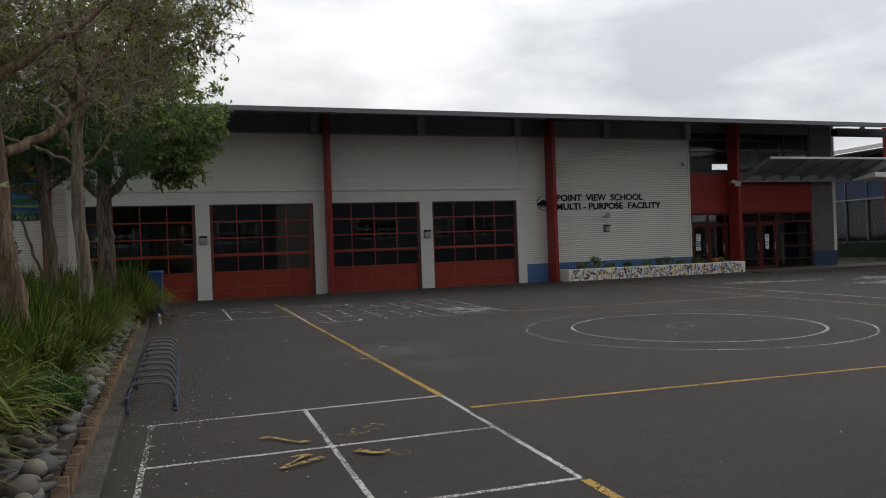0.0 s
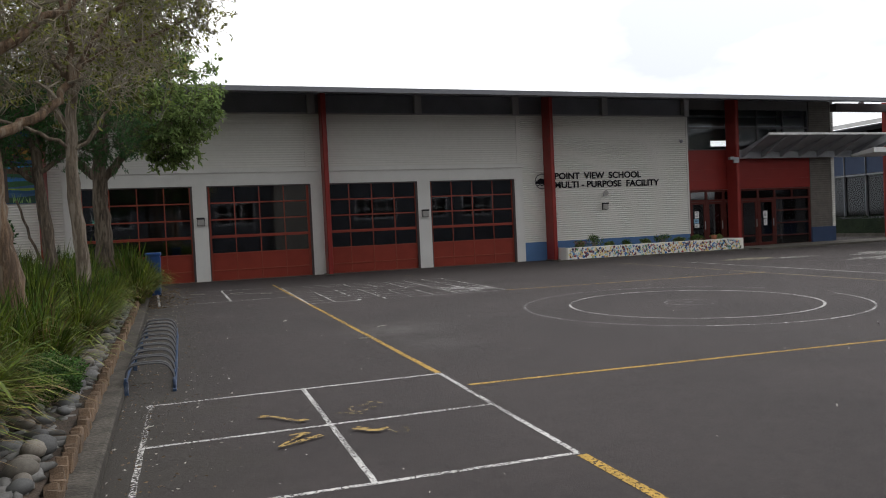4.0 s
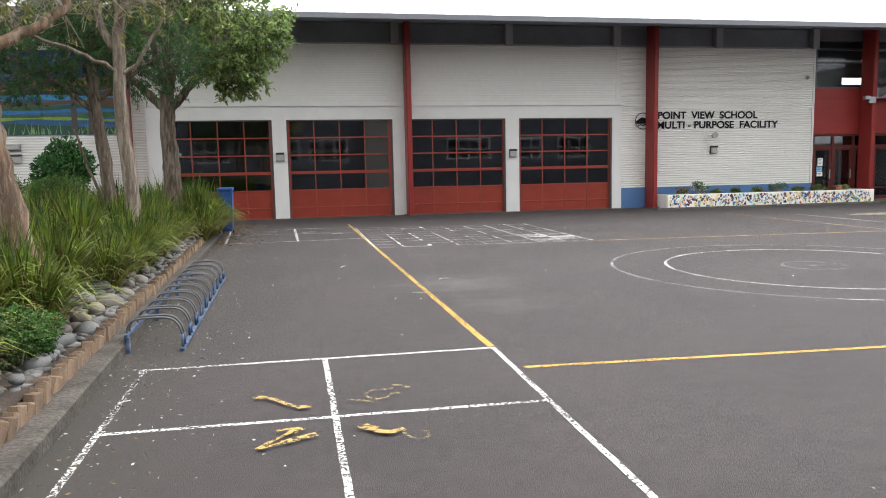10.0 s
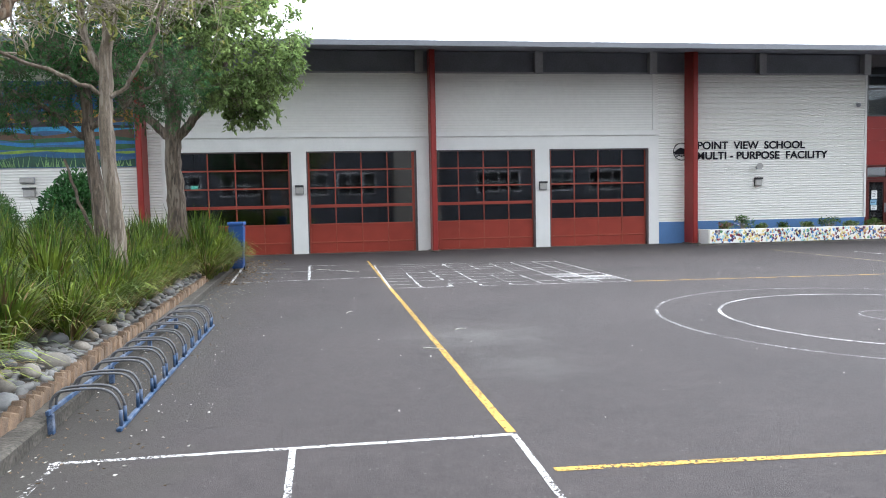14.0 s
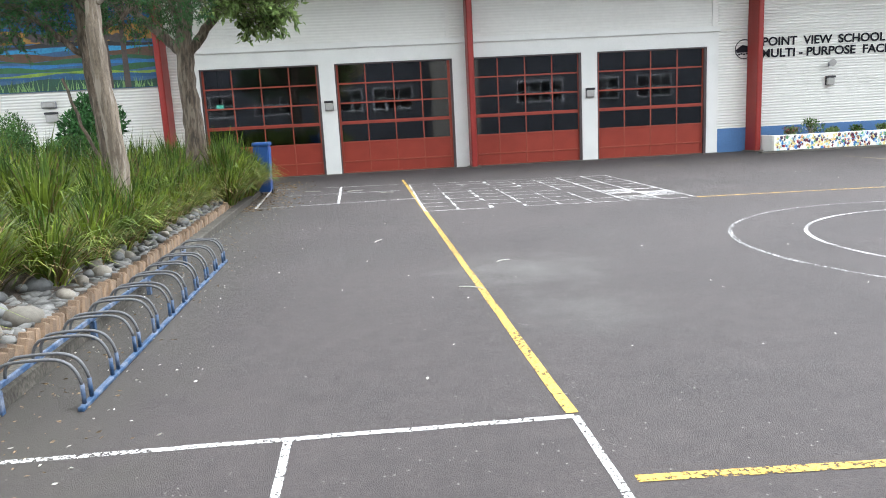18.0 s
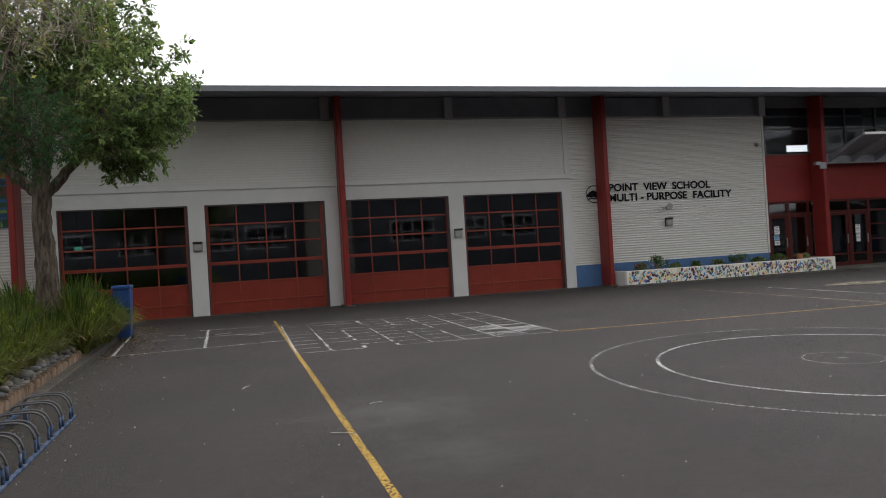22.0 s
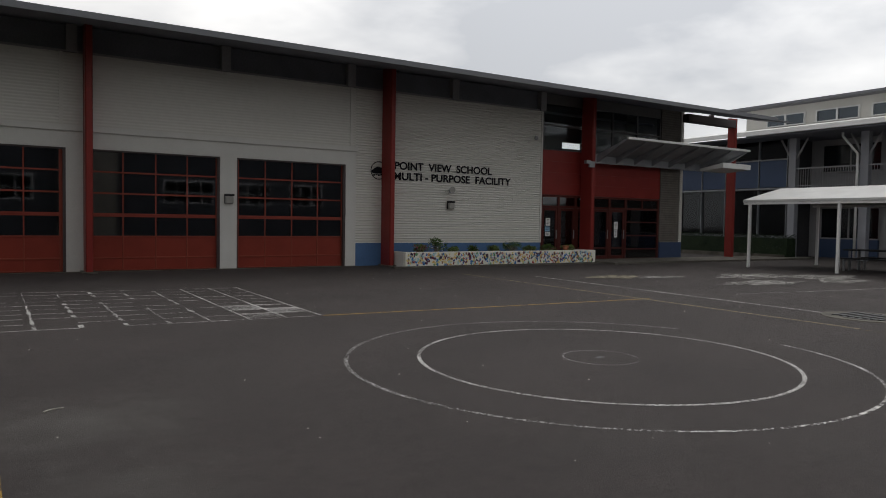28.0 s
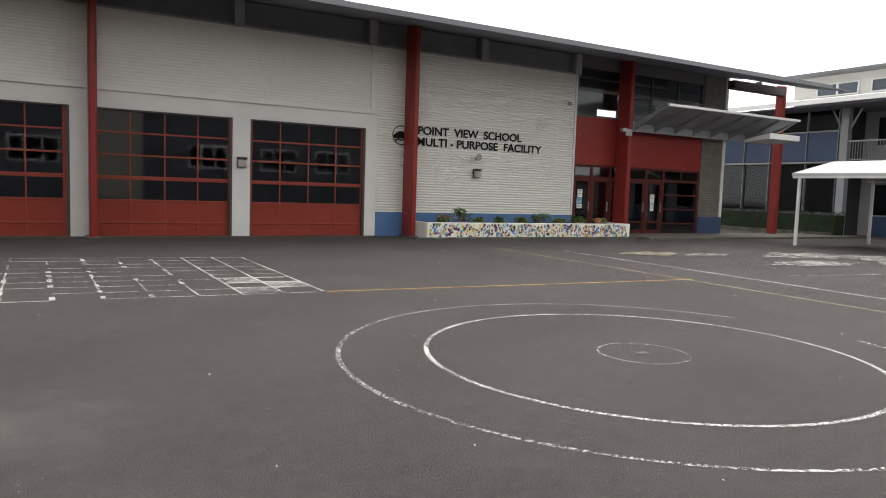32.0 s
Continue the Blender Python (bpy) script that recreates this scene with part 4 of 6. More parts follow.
# hall inside
structure("hall_floor", boxes((HALL_L, 0.2, -0.05, 16.2, DEEP, 0.004)), M_FLOOR_IN, "timber hall floor", "floor")
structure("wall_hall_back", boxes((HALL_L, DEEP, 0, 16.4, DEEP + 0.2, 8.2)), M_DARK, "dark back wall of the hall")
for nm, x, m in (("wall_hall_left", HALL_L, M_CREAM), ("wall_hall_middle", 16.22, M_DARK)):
    bm = bmesh.new()
    prism_into(bm, [(0.062, -0.1), (0.062, roof_z(0.062) - 0.004), (DEEP, roof_z(DEEP) - 0.004), (DEEP, -0.1)], x, x + 0.16)
    structure(nm, bm, m, "end wall of the hall")
bm = bmesh.new()
prism_into(bm, [(0.252, -0.1), (0.252, 6.53), (3.4, 7.12), (3.4, -0.1)], HALL_R - 0.16, HALL_R)
structure("wall_hall_right", bm, M_CREAM, "end wall of the foyer")

# canopy over the entrance
M_CANOPY = material("dull_canopy_steel", (0.3, 0.31, 0.33), 0.5, 0.1, var=0.15, scale=3, fine=40, bump=0.05)
can = thing("entrance_canopy", "grey steel canopy with ribs, sloping up outwards", "canopy", kind="structure", at=(0, 0, 0))


def canopy_z(y):
    return 4.22 + (-0.45 - y) * 0.33


bm = bmesh.new()
prism_into(bm, [(-0.45, canopy_z(-0.45)), (-0.45, canopy_z(-0.45) + 0.05), (-2.05, canopy_z(-2.05) + 0.05), (-2.05, canopy_z(-2.05))], 18.7, 26.1)
part("sheet", bm, M_CANOPY, can)
part("edge_gutter", boxes((18.66, -2.13, canopy_z(-2.05) - 0.02, 26.14, -2.052, canopy_z(-2.05) + 0.07), bevel=0.01), M_WHITE_STEEL, can, "white edge gutter")
for k in range(8):
    x = 18.72 + 1.05 * k
    bm = bmesh.new()
    lo = 0.05 if 0 < k < 7 else 0.02
    prism_into(bm, [(-0.45, canopy_z(-0.45) - 0.26), (-0.45, canopy_z(-0.45) - 0.002), (-2.0, canopy_z(-2.0) - 0.002), (-2.0, canopy_z(-2.0) - lo)], x - 0.04, x + 0.04)
    part("rib", bm, M_CANOPY, can)
part("wall_beam", boxes((18.5, -0.4495, 3.93, 26.6, -0.31, 4.3)), M_CANOPY, can)
bm = bmesh.new()
prism_into(bm, [(-1.9, 3.98), (-1.9, 4.2), (-0.72, 4.0), (-0.72, 3.9)], 24.6, 26.5)
part("end_soffit", bm, M_WHITE_STEEL, can, "white soffit panel")
structure("floodlight", boxes((18.0, -0.75, 3.72, 18.28, -0.69, 3.95), (17.75, -0.85, 3.85, 17.95, -0.7, 3.97)), M_GREY_STEEL, "grey floodlight on the red column", "lamp")

# path in front of the entrance, concrete edges
structure("entry_path", boxes((17.86, -2.35, -0.05, 31.0, -0.08, 0.07)), M_CONCRETE, "low concrete path in front of the entrance", "pavement")

# ---- planter with painted prints ----
pl = thing("planter", "white rendered planter wall covered in coloured hand prints", "planter", at=(9.5, -1.4, 0))
M_PLANTER = material("planter_render", (0.82, 0.80, 0.72), 0.7, var=0.08, scale=2.0, fine=50, bump=0.12)
part("front_wall", boxes((0.0, 0.0, -0.05, 8.3, 0.14, 0.5), bevel=0.012), M_PLANTER, pl)
part("end_wall", boxes((0.0, 0.142, -0.05, 0.14, 1.34, 0.5), bevel=0.012), M_PLASTER, pl)
part("end_wall", boxes((8.16, 0.142, -0.05, 8.3, 1.34, 0.5), bevel=0.012), M_PLASTER, pl)
part("soil", boxes((0.14, 0.142, 0.0, 8.16, 1.34, 0.44)), M_SOIL, pl)
PRINTS = {"red": (0.42, 0.04, 0.05), "blue": (0.05, 0.20, 0.50), "yellow": (0.80, 0.66, 0.24), "green": (0.12, 0.32, 0.14), "orange": (0.75, 0.44, 0.16), "pale_blue": (0.38, 0.62, 0.68), "dark": (0.05, 0.03, 0.08), "maroon": (0.16, 0.02, 0.04)}
rng = np.random.default_rng(7)
mats = {k: material(k + "_print", v, 0.7, var=0.2, scale=30, fine=90, bump=0.0) for k, v in PRINTS.items()}
weights = ["red", "blue", "yellow", "yellow", "yellow", "green", "orange", "pale_blue", "pale_blue", "blue", "dark", "dark", "dark", "maroon", "maroon"]
prints = {k: bmesh.new() for k in PRINTS}
for k in range(640):
    c = weights[int(rng.integers(len(weights)))]
    x, z, s, a0 = rng.uniform(0.08, 8.2), rng.uniform(0.05, 0.45), rng.uniform(0.025, 0.036), rng.uniform(-1.3, 1.3)
    bmp = prints[c]
    y = -0.003 - 0.00001 * k
    bmp.faces.new([bmp.verts.new((x + s * math.cos(t + a0), y, z + s * 1.1 * math.sin(t + a0))) for t in [2 * math.pi * j / 7 for j in range(7)]])
    for j in range(4):
        a = a0 + math.pi / 2 + (j - 1.5) * 0.42
        dx, dz = math.cos(a), math.sin(a)
        px, pz = -dz * s * 0.18, dx * s * 0.18
        q = [(x + dx * s + px, z + dz * s + pz), (x + dx * s - px, z + dz * s - pz), (x + dx * s * 2.1 - px, z + dz * s * 2.1 - pz), (x + dx * s * 2.1 + px, z + dz * s * 2.1 + pz)]
        bmp.faces.new([bmp.verts.new((u, y, min(v, 0.49))) for u, v in q])
for c, bmp in prints.items():
    ob = part("paint_prints", bmp, mats[c], pl, c.replace("_", " ") + " hand prints")
    ob["kind"] = "stuff"
structure("planter_edging", boxes((9.0, -1.62, -0.05, 17.9, -1.42, 0.05)), M_CONCRETE, "rough concrete strip in front of the planter", "kerb")
for k, (x, rx, rz, pet) in enumerate(((10.35, 0.26, 0.16, M_PETAL_PINK), (11.0, 0.42, 0.28, M_PETAL), (11.7, 0.25, 0.12, None), (12.5, 0.2, 0.12, None), (13.4, 0.3, 0.13, None), (14.2, 0.5, 0.22, None), (15.0, 0.3, 0.12, None), (15.9, 0.4, 0.14, None), (16.9, 0.3, 0.13, None))):
    make_shrub((x, -0.85, 0.44), (rx, 0.3, rz), M_LEAF_SHRUB if k % 2 else M_LEAF_DARK, "small leafy green plant growing in the planter", 40 + k, 500, 0.06, 0.03, pet, "planter_plant")
pot = thing("flower_pot", "terracotta flower pot standing in the planter", "pot", at=(16.55, -1.1, 0.44))
bm = bmesh.new()
tube_into(bm, [(0, 0, 0), (0, 0, 0.2)], [0.08, 0.11], 16)
part("bowl", bm, material("terracotta", (0.42, 0.16, 0.08), 0.8, var=0.15, scale=10, fine=60), pot)
bm = bmesh.new()
tube_into(bm, [(0, 0, 0.18), (0, 0, 0.23)], [0.125, 0.125], 16)
part("rim", bm, bpy.data.materials["terracotta"], pot)

# ---- sign and fittings on the wall ----
sign = thing("school_sign", "dark raised lettering and round emblem on cream cladding", "sign", at=(0, 0, 0))
for body, x0, x1, z0, h in (("POINT  VIEW  SCHOOL", 9.79, 13.83, 3.235, 0.27), ("MULTI - PURPOSE  FACILITY", 9.77, 14.71, 2.88, 0.27)):
    bm = text_mesh(body, 0.37, 0.004)
    xs = [v.co.x for v in bm.verts]
    ys = [v.co.y for v in bm.verts]
    sx, sz = (x1 - x0) / (max(xs) - min(xs)), h / (max(ys) - min(ys))
    xm, ym = min(xs), min(ys)
    for v in bm.verts:
        v.co = Vector((x0 + (v.co.x - xm) * sx, -0.035 - v.co.z, z0 + (v.co.y - ym) * sz))
    for piece in islands(bm):
        part("letter", piece, M_LETTER, sign)
bm = bmesh.new()
pts = [(9.2 + 0.29 * math.cos(2 * math.pi * k / 32), -0.035, 3.17 + 0.29 * math.sin(2 * math.pi * k / 32)) for k in range(33)]
tube_into(bm, pts, [0.014] * 33, 6, caps=False)
part("emblem_ring", bm, M_LETTER, sign)
bm = bmesh.new()
hill = [(-0.27, -0.02), (-0.16, 0.07), (-0.05, 0.13), (0.08, 0.10), (0.18, 0.04), (0.27, -0.02), (0.24, -0.1), (-0.24, -0.1)]
fa = [bm.verts.new((9.2 + x, -0.042, 3.17 + z)) for x, z in hill]
fb = [bm.verts.new((9.2 + x, -0.025, 3.17 + z)) for x, z in hill]
bm.faces.new(fa)
bm.faces.new(fb[::-1])
for k in range(len(hill)):
    bm.faces.new((fa[k], fb[k], fb[(k + 1) % len(hill)], fa[(k + 1) % len(hill)]))
part("emblem_hill", bm, M_LETTER, sign)
for j in range(5):
    part("emblem_wave", boxes((9.0 + j * 0.085, -0.042, 2.99 + 0.02 * (j % 2), 9.06 + j * 0.085, -0.025, 3.04 + 0.02 * (j % 2))), M_LETTER, sign)


def wall_lamp():
    d = thing("wall_lamp", "grey box wall lamp with dark hood", "lamp", "wall lamps of the hall")
    part("hood", boxes((-0.17, -0.2, 0.12, 0.17, -0.0, 0.2), bevel=0.02), M_BLACK, d, "black hood")
    part("body", boxes((-0.16, -0.05, -0.16, 0.16, 0.0, 0.12), bevel=0.01), M_BLACK, d)
    part("diffuser", boxes((-0.15, -0.18, -0.155, 0.15, -0.052, 0.118), bevel=0.03), M_LAMP_GLASS, d, "frosted grey diffuser")
    return d


lamp = wall_lamp()
lamp.matrix_basis = pose(4.245, -0.061, 2.06) @ Matrix.Scale(0.8, 4)
copy_thing(lamp, pose(-3.795, -0.061, 2.06))
copy_thing(lamp, pose(12.03, -0.02, 2.07))
sp = thing("horn_speaker", "small pale grey horn loudspeaker on the wall", "loudspeaker", at=(12.0, -0.02, 2.62))
part("bracket", boxes((-0.03, -0.1, -0.1, 0.03, 0.0, 0.02)), M_GREY_STEEL, sp)
bm = bmesh.new()
tube_into(bm, [(0, -0.08, 0), (-0.02, -0.16, 0.0), (-0.06, -0.3, 0.0)], [0.05, 0.06, 0.11], 14)
part("horn", bm, M_LAMP_GLASS, sp)
cm = thing("security_camera", "small white dome camera under a bracket", "camera", at=(15.83, -0.02, 4.74))
part("bracket", boxes((-0.05, -0.12, 0.04, 0.05, 0.0, 0.1)), M_WHITE_STEEL, cm)
bm = bmesh.new()
bmesh.ops.create_uvsphere(bm, u_segments=12, v_segments=8, radius=0.08, matrix=pose(0, -0.1, 0.0))
part("dome", bm, M_GREY_STEEL, cm)
ex = thing("exit_light", "small green exit light inside the glass door", "light", at=(-7.1, 0.24, 2.2))
M_EXIT = bpy.data.materials.new("exit_glow")
M_EXIT.use_nodes = True
M_EXIT.node_tree.nodes["Principled BSDF"].inputs["Emission Color"].default_value = (0.1, 0.8, 0.5, 1)
M_EXIT.node_tree.nodes["Principled BSDF"].inputs["Emission Strength"].default_value = 0.7
part("panel", boxes((-0.1, -0.02, -0.06, 0.1, 0.02, 0.06)), M_EXIT, ex)
part("hanger", boxes((-0.01, -0.01, 0.06, 0.01, 0.01, 1.2), (-0.01, -0.045, 1.15, 0.01, 0.01, 1.2)), M_BLACK, ex)

bl = thing("bulkhead_light", "pale oval bulkhead light on the cladding", "light", at=(-11.95, -0.02, 2.5))
part("base", boxes((-0.22, -0.03, -0.1, 0.22, 0.0, 0.1), bevel=0.012), M_GREY_STEEL, bl)
part("cover", boxes((-0.2, -0.12, -0.085, 0.2, -0.031, 0.085), bevel=0.03), M_LAMP_GLASS, bl, "frosted cover")
vt = thing("wall_vent", "grey wall vent box with dark opening", "vent", at=(-11.9, -0.02, 2.15))
part("box", boxes((-0.17, -0.1, -0.14, 0.17, 0.0, 0.08), bevel=0.01), M_LAMP_GLASS, vt)
part("hood", boxes((-0.18, -0.14, 0.082, 0.18, 0.0, 0.14), bevel=0.01), M_BLACK, vt, "dark hood")

# ---- mural ----
mural = thing("mural", "painted mural panel of sky, animals, river and reeds", "mural", at=(0, 0, 0))
MX0, MX1, MZ0, MZ1 = -15.95, -8.75, 2.88, 5.5
part("board", boxes((MX0, -0.06, MZ0, MX1, -0.021, MZ1)), material("mural_blue", (0.03, 0.10, 0.22), 0.6, var=0.2, scale=2, fine=20, bump=0.03), mural)
BANDS = [(5.1, 0.06, 5.5, 0.0, (0.01, 0.06, 0.2), "deep blue sky"), (4.62, 0.05, 5.05, 0.06, (0.01, 0.11, 0.3), "bright blue sky"), (4.2, 0.05, 4.6, 0.08, (0.36, 0.19, 0.03), "ochre plain"), (4.1, 0.03, 4.22, 0.05, (0.02, 0.02, 0.02), "dark ridge"), (3.95, 0.04, 4.1, 0.03, (0.03, 0.26, 0.5), "pale river"), (3.78, 0.06, 3.95, 0.07, (0.1, 0.05, 0.025), "brown bank"), (3.68, 0.05, 3.78, 0.05, (0.01, 0.09, 0.035), "green bank"), (3.56, 0.04, 3.66, 0.04, (0.015, 0.15, 0.4), "blue river"), (3.4, 0.05, 3.54, 0.05, (0.02, 0.11, 0.035), "dark green bank"), (3.33, 0.04, 3.4, 0.04, (0.2, 0.32, 0.03), "bright green streak"), (3.18, 0.04, 3.32, 0.03, (0.008, 0.085, 0.2), "deep blue river"), (2.89, 0.0, 3.16, 0.06, (0.008, 0.06, 0.035), "dark green reeds")]
rng = np.random.default_rng(3)
for i, (z0, a0, z1, a1, col, lab) in enumerate(BANDS):
    bm = bmesh.new()
    n = 28
    ph = rng.uniform(0, 6, 4)
    lo, hi = [], []
    for k in range(n + 1):
        x = MX0 + 0.02 + (MX1 - MX0 - 0.04) * k / n
        lo.append(bm.verts.new((x, -0.0625 - 0.0006 * i, max(MZ0 + 0.02, z0 + a0 * math.sin(1.7 * x + ph[0]) + 0.4 * a0 * math.sin(4.1 * x + ph[1])))))
        hi.append(bm.verts.new((x, -0.0625 - 0.0006 * i, min(MZ1 - 0.01, z1 + a1 * math.sin(1.4 * x + ph[2]) + 0.4 * a1 * math.sin(3.6 * x + ph[3])))))
    for k in range(n):
        bm.faces.new((lo[k], lo[k + 1], hi[k + 1], hi[k]))
    part("painted_band", bm, material("mural_" + lab.replace(" ", "_"), col, 0.6, var=0.25, scale=3, fine=25, bump=0.0), mural, lab)
M_SHAPE = material("mural_dark_shapes", (0.07, 0.055, 0.05), 0.6, var=0.3, scale=5, fine=25, bump=0.0)
for k in range(26):
    bm = bmesh.new()
    x, z = MX0 + 0.3 + rng.uniform(0, 6.6), 4.28 + rng.uniform(0, 0.22)
    s = rng.uniform(0.10, 0.24)
    bm.faces.new([bm.verts.new((x + s * math.cos(t) * rng.uniform(0.8, 1.2), -0.0705 - 0.0001 * k, z + 0.55 * s * math.sin(t) * rng.uniform(0.8, 1.2))) for t in [2 * math.pi * j / 9 for j in range(9)]])
    part("painted_animal", bm, M_SHAPE, mural, "dark animal shape")
bm = bmesh.new()
for k in range(110):
    x, h = MX0 + 0.1 + rng.uniform(0, 7.0), rng.uniform(0.15, 0.42)
    lean = rng.uniform(-0.12, 0.12)
    bm.faces.new([bm.verts.new(p) for p in ((x - 0.018, -0.074, 2.9), (x + 0.018, -0.074, 2.9), (x + lean, -0.074, 2.9 + h))])
tagged(part("painted_reeds", bm, material("mural_reed_green", (0.2, 0.36, 0.12), 0.6, var=0.25, scale=5, fine=25, bump=0.0), mural, "pale green reeds"), kind="stuff")
M_MURAL_TRUNK = material("mural_trunk_brown", (0.07, 0.05, 0.04), 0.6, var=0.25, scale=5, fine=25, bump=0.0)
for x in (-14.2, -10.1, -9.6):
    bm = bmesh.new()
    bm.faces.new([bm.verts.new(p) for p in ((x - 0.09, -0.075, 2.9), (x + 0.09, -0.075, 2.9), (x + 0.06, -0.075, 5.1), (x - 0.06, -0.075, 5.1))])
    part("painted_trunk", bm, M_MURAL_TRUNK, mural, "brown palm trunk")

# ---- blue building beside the yard ----
BX = 32.0
# near-black colour carries the gloom of the unlit rooms
M_ROOM_SHADE = material("room_shade", (0.05, 0.05, 0.055), 0.8, var=0.3, scale=0.8, fine=10, bump=0.0)
bb = thing("blue_building", "two-storey blue and grey school building with balcony", "building", at=(0, 0, 0))
# solid block, no rooms inside: their shade is in its colour
part("room_shade_block", boxes((BX + 0.3, -0.3, 0, BX + 8, 14, 6.0)), M_ROOM_SHADE, bb, "near-black block standing in for unlit rooms behind the glass")
part("wall", boxes((BX + 1.9, -30, 0, BX + 8, -0.302, 6.0)), M_GREY_WALL, bb)
part("upper_wall", boxes((35.0, -26, 6.3, 41, 4.3, 8.1)), M_CREAM, bb, "cream upper storey with small windows")
bm = bmesh.new()
bm2 = [(30.2, 6.0), (30.2, 6.22), (35.0, 7.0), (35.0, 6.8)]
a = [bm.verts.new((x, -30, z)) for x, z in bm2]
b = [bm.verts.new((x, 13, z)) for x, z in bm2]
for k in range(4):
    bm.faces.new((a[k], a[(k + 1) % 4], b[(k + 1) % 4], b[k]))
bm.faces.new(a[::-1])
bm.faces.new(b)
part("lower_roof", bm, M_WHITE_STEEL, bb, "pale steel lean-to roof")
part("roof", boxes((34.2, -27, 8.1, 42, 5.0, 8.22)), M_ROOF, bb)
part("eave_soffit", boxes((30.4, -30, 5.92, 33.9, 13, 5.99)), M_SOFFIT, bb)
part("floor_slab", boxes((BX - 0.15, -30, 3.2, BX + 1.9, -0.4, 3.42)), M_GREY_WALL, bb)
part("floor_band", boxes((BX - 0.12, -0.4, 3.4, BX + 0.3, 13, 3.48)), M_GREY_STEEL, bb)
for k, y in enumerate((13.0, 11.2, 9.5, 7.9, 6.3, 4.87, 3.35, 1.37, -0.2)):
    part("mullion", boxes((BX - 0.07, y - 0.014, 0.9, BX + 0.1, y + 0.014, 5.9)), M_GREY_STEEL, bb)
ys = (13.0, 11.2, 9.5, 7.9, 6.3, 4.87, 3.35, 1.37, -0.2)
for y1, y0 in zip(ys, ys[1:]):
    part("blue_panel", boxes((BX, y0 + 0.05, 3.52, BX + 0.2, y1 - 0.05, 4.88)), M_BLUE_DEEP, bb)
    part("pane", boxes((BX + 0.05, y0 + 0.05, 4.96, BX + 0.1, y1 - 0.05, 5.9)), M_GLASS_DULL, bb)
    part("pane", boxes((BX + 0.05, y0 + 0.05, 1.05, BX + 0.1, y1 - 0.05, 3.36)), M_GLASS_DULL, bb)
    part("sill_wall", boxes((BX - 0.02, y0 + 0.05, 0.0, BX + 0.28, y1 - 0.05, 1.04)), M_LOUVRE, bb)
part("transom_bar", boxes((BX - 0.06, -0.4, 4.89, BX + 0.2, 13, 4.95)), M_GREY_WALL, bb)
for y in (-0.55, -4.0, -7.6, -11.2, -14.8):
    part("pillar", boxes((BX - 0.2, y - 0.18, 0, BX + 0.12, y + 0.18, 5.92)), M_FASCIA, bb)
    for s in (-1, 1):
        bm = bmesh.new()
        tube_into(bm, [(BX - 0.05, y + s * 0.1, 4.8), (BX - 0.05, y + s * 0.7, 5.9)], [0.06, 0.05], 8)
        part("brace", bm, M_GREY_WALL, bb)
BALUSTER = mesh_of("baluster", boxes((BX - 0.09, -0.011, 3.42, BX - 0.07, 0.011, 4.36)), M_GREY_STEEL)
for y1, y0 in zip((-0.7, -4.15, -7.75, -11.35), (-3.85, -7.45, -11.05, -14.65)):
    rail = part("railing", boxes((BX - 0.12, y0, 4.36, BX - 0.04, y1, 4.42), (BX - 0.1, y0, 3.52, BX - 0.06, y1, 3.56)), M_GREY_STEEL, bb)
    n = int((y1 - y0) / 0.12)
    for k in range(n + 1):
        bar = new("baluster", BALUSTER)
        bar.parent = rail
        bar.matrix_basis = pose(0, y0 + (y1 - y0) * k / n, 0)
for k, y in enumerate((-1.0, -4.6, -8.2, -11.8)):
    for j, (z0, z1) in enumerate(((1.0, 2.45), (4.3, 5.6))):
        w = part("window", boxes((BX + 1.8, y - 2.7, z0, BX + 1.86, y, z1)), M_GLASS_DULL, bb)
        part("frame", boxes((BX + 1.76, y - 2.75, z1, BX + 1.89, y + 0.05, z1 + 0.06), (BX + 1.76, y - 2.75, z0 - 0.06, BX + 1.89, y + 0.05, z0), (BX + 1.76, y - 1.38, z0, BX + 1.89, y - 1.32, z1)), M_GREY_WALL, w)
    part("blue_panel", boxes((BX + 1.75, y - 2.75, 0.0, BX + 1.89, y + 0.05, 0.93)), M_BLUE_DEEP, bb)
for k in range(9):
    y = 2.9 - 2.82 * k
    w = part("window", boxes((34.9, y - 2.1, 7.08, 34.97, y, 7.62)), M_GLASS_CLEAR, bb)
    part("frame", boxes((34.86, y - 2.15, 7.62, 34.99, y + 0.05, 7.68), (34.86, y - 2.15, 7.02, 34.99, y + 0.05, 7.08), (34.86, y - 1.1, 7.08, 34.99, y - 1.0, 7.62), (34.86, y, 7.08, 34.99, y + 0.06, 7.62), (34.86, y - 2.16, 7.08, 34.99, y - 2.1, 7.62)), M_WHITE_STEEL, w)
bm = bmesh.new()
tube_into(bm, [(31.6, -3.1, 6.0), (31.6, -3.1, 5.75), (31.7, -3.75, 4.9), (31.7, -3.75, 0.1)], [0.06] * 4, 8)
part("downpipe", bm, M_WHITE_STEEL, bb, "white bent downpipe")
M_HEDGE = leaf_material("hedge_leaf", (0.02, 0.032, 0.015), (0.012, 0.022, 0.011), 0.5, 0.2)
hd = thing("hedge", "low clipped dark green hedge in front of the building", "hedge", at=(30.4, 2.6, 0.0))
rng = np.random.default_rng(5)
pl_ = np.stack([rng.uniform(-0.45, 0.45, 9000), rng.uniform(-4.2, 5.8, 9000), rng.uniform(0.15, 1.1, 9000)], 1)
ob = new("foliage", leaf_mesh("foliage", pl_, rng.normal(size=pl_.shape) + [0, 0, 0.4], 0.08, 0.045, M_HEDGE, rng))
ob.parent = hd
part("core", boxes((-0.36, -4.1, 0.0, 0.36, 5.7, 0.95)), M_HEDGE, hd)
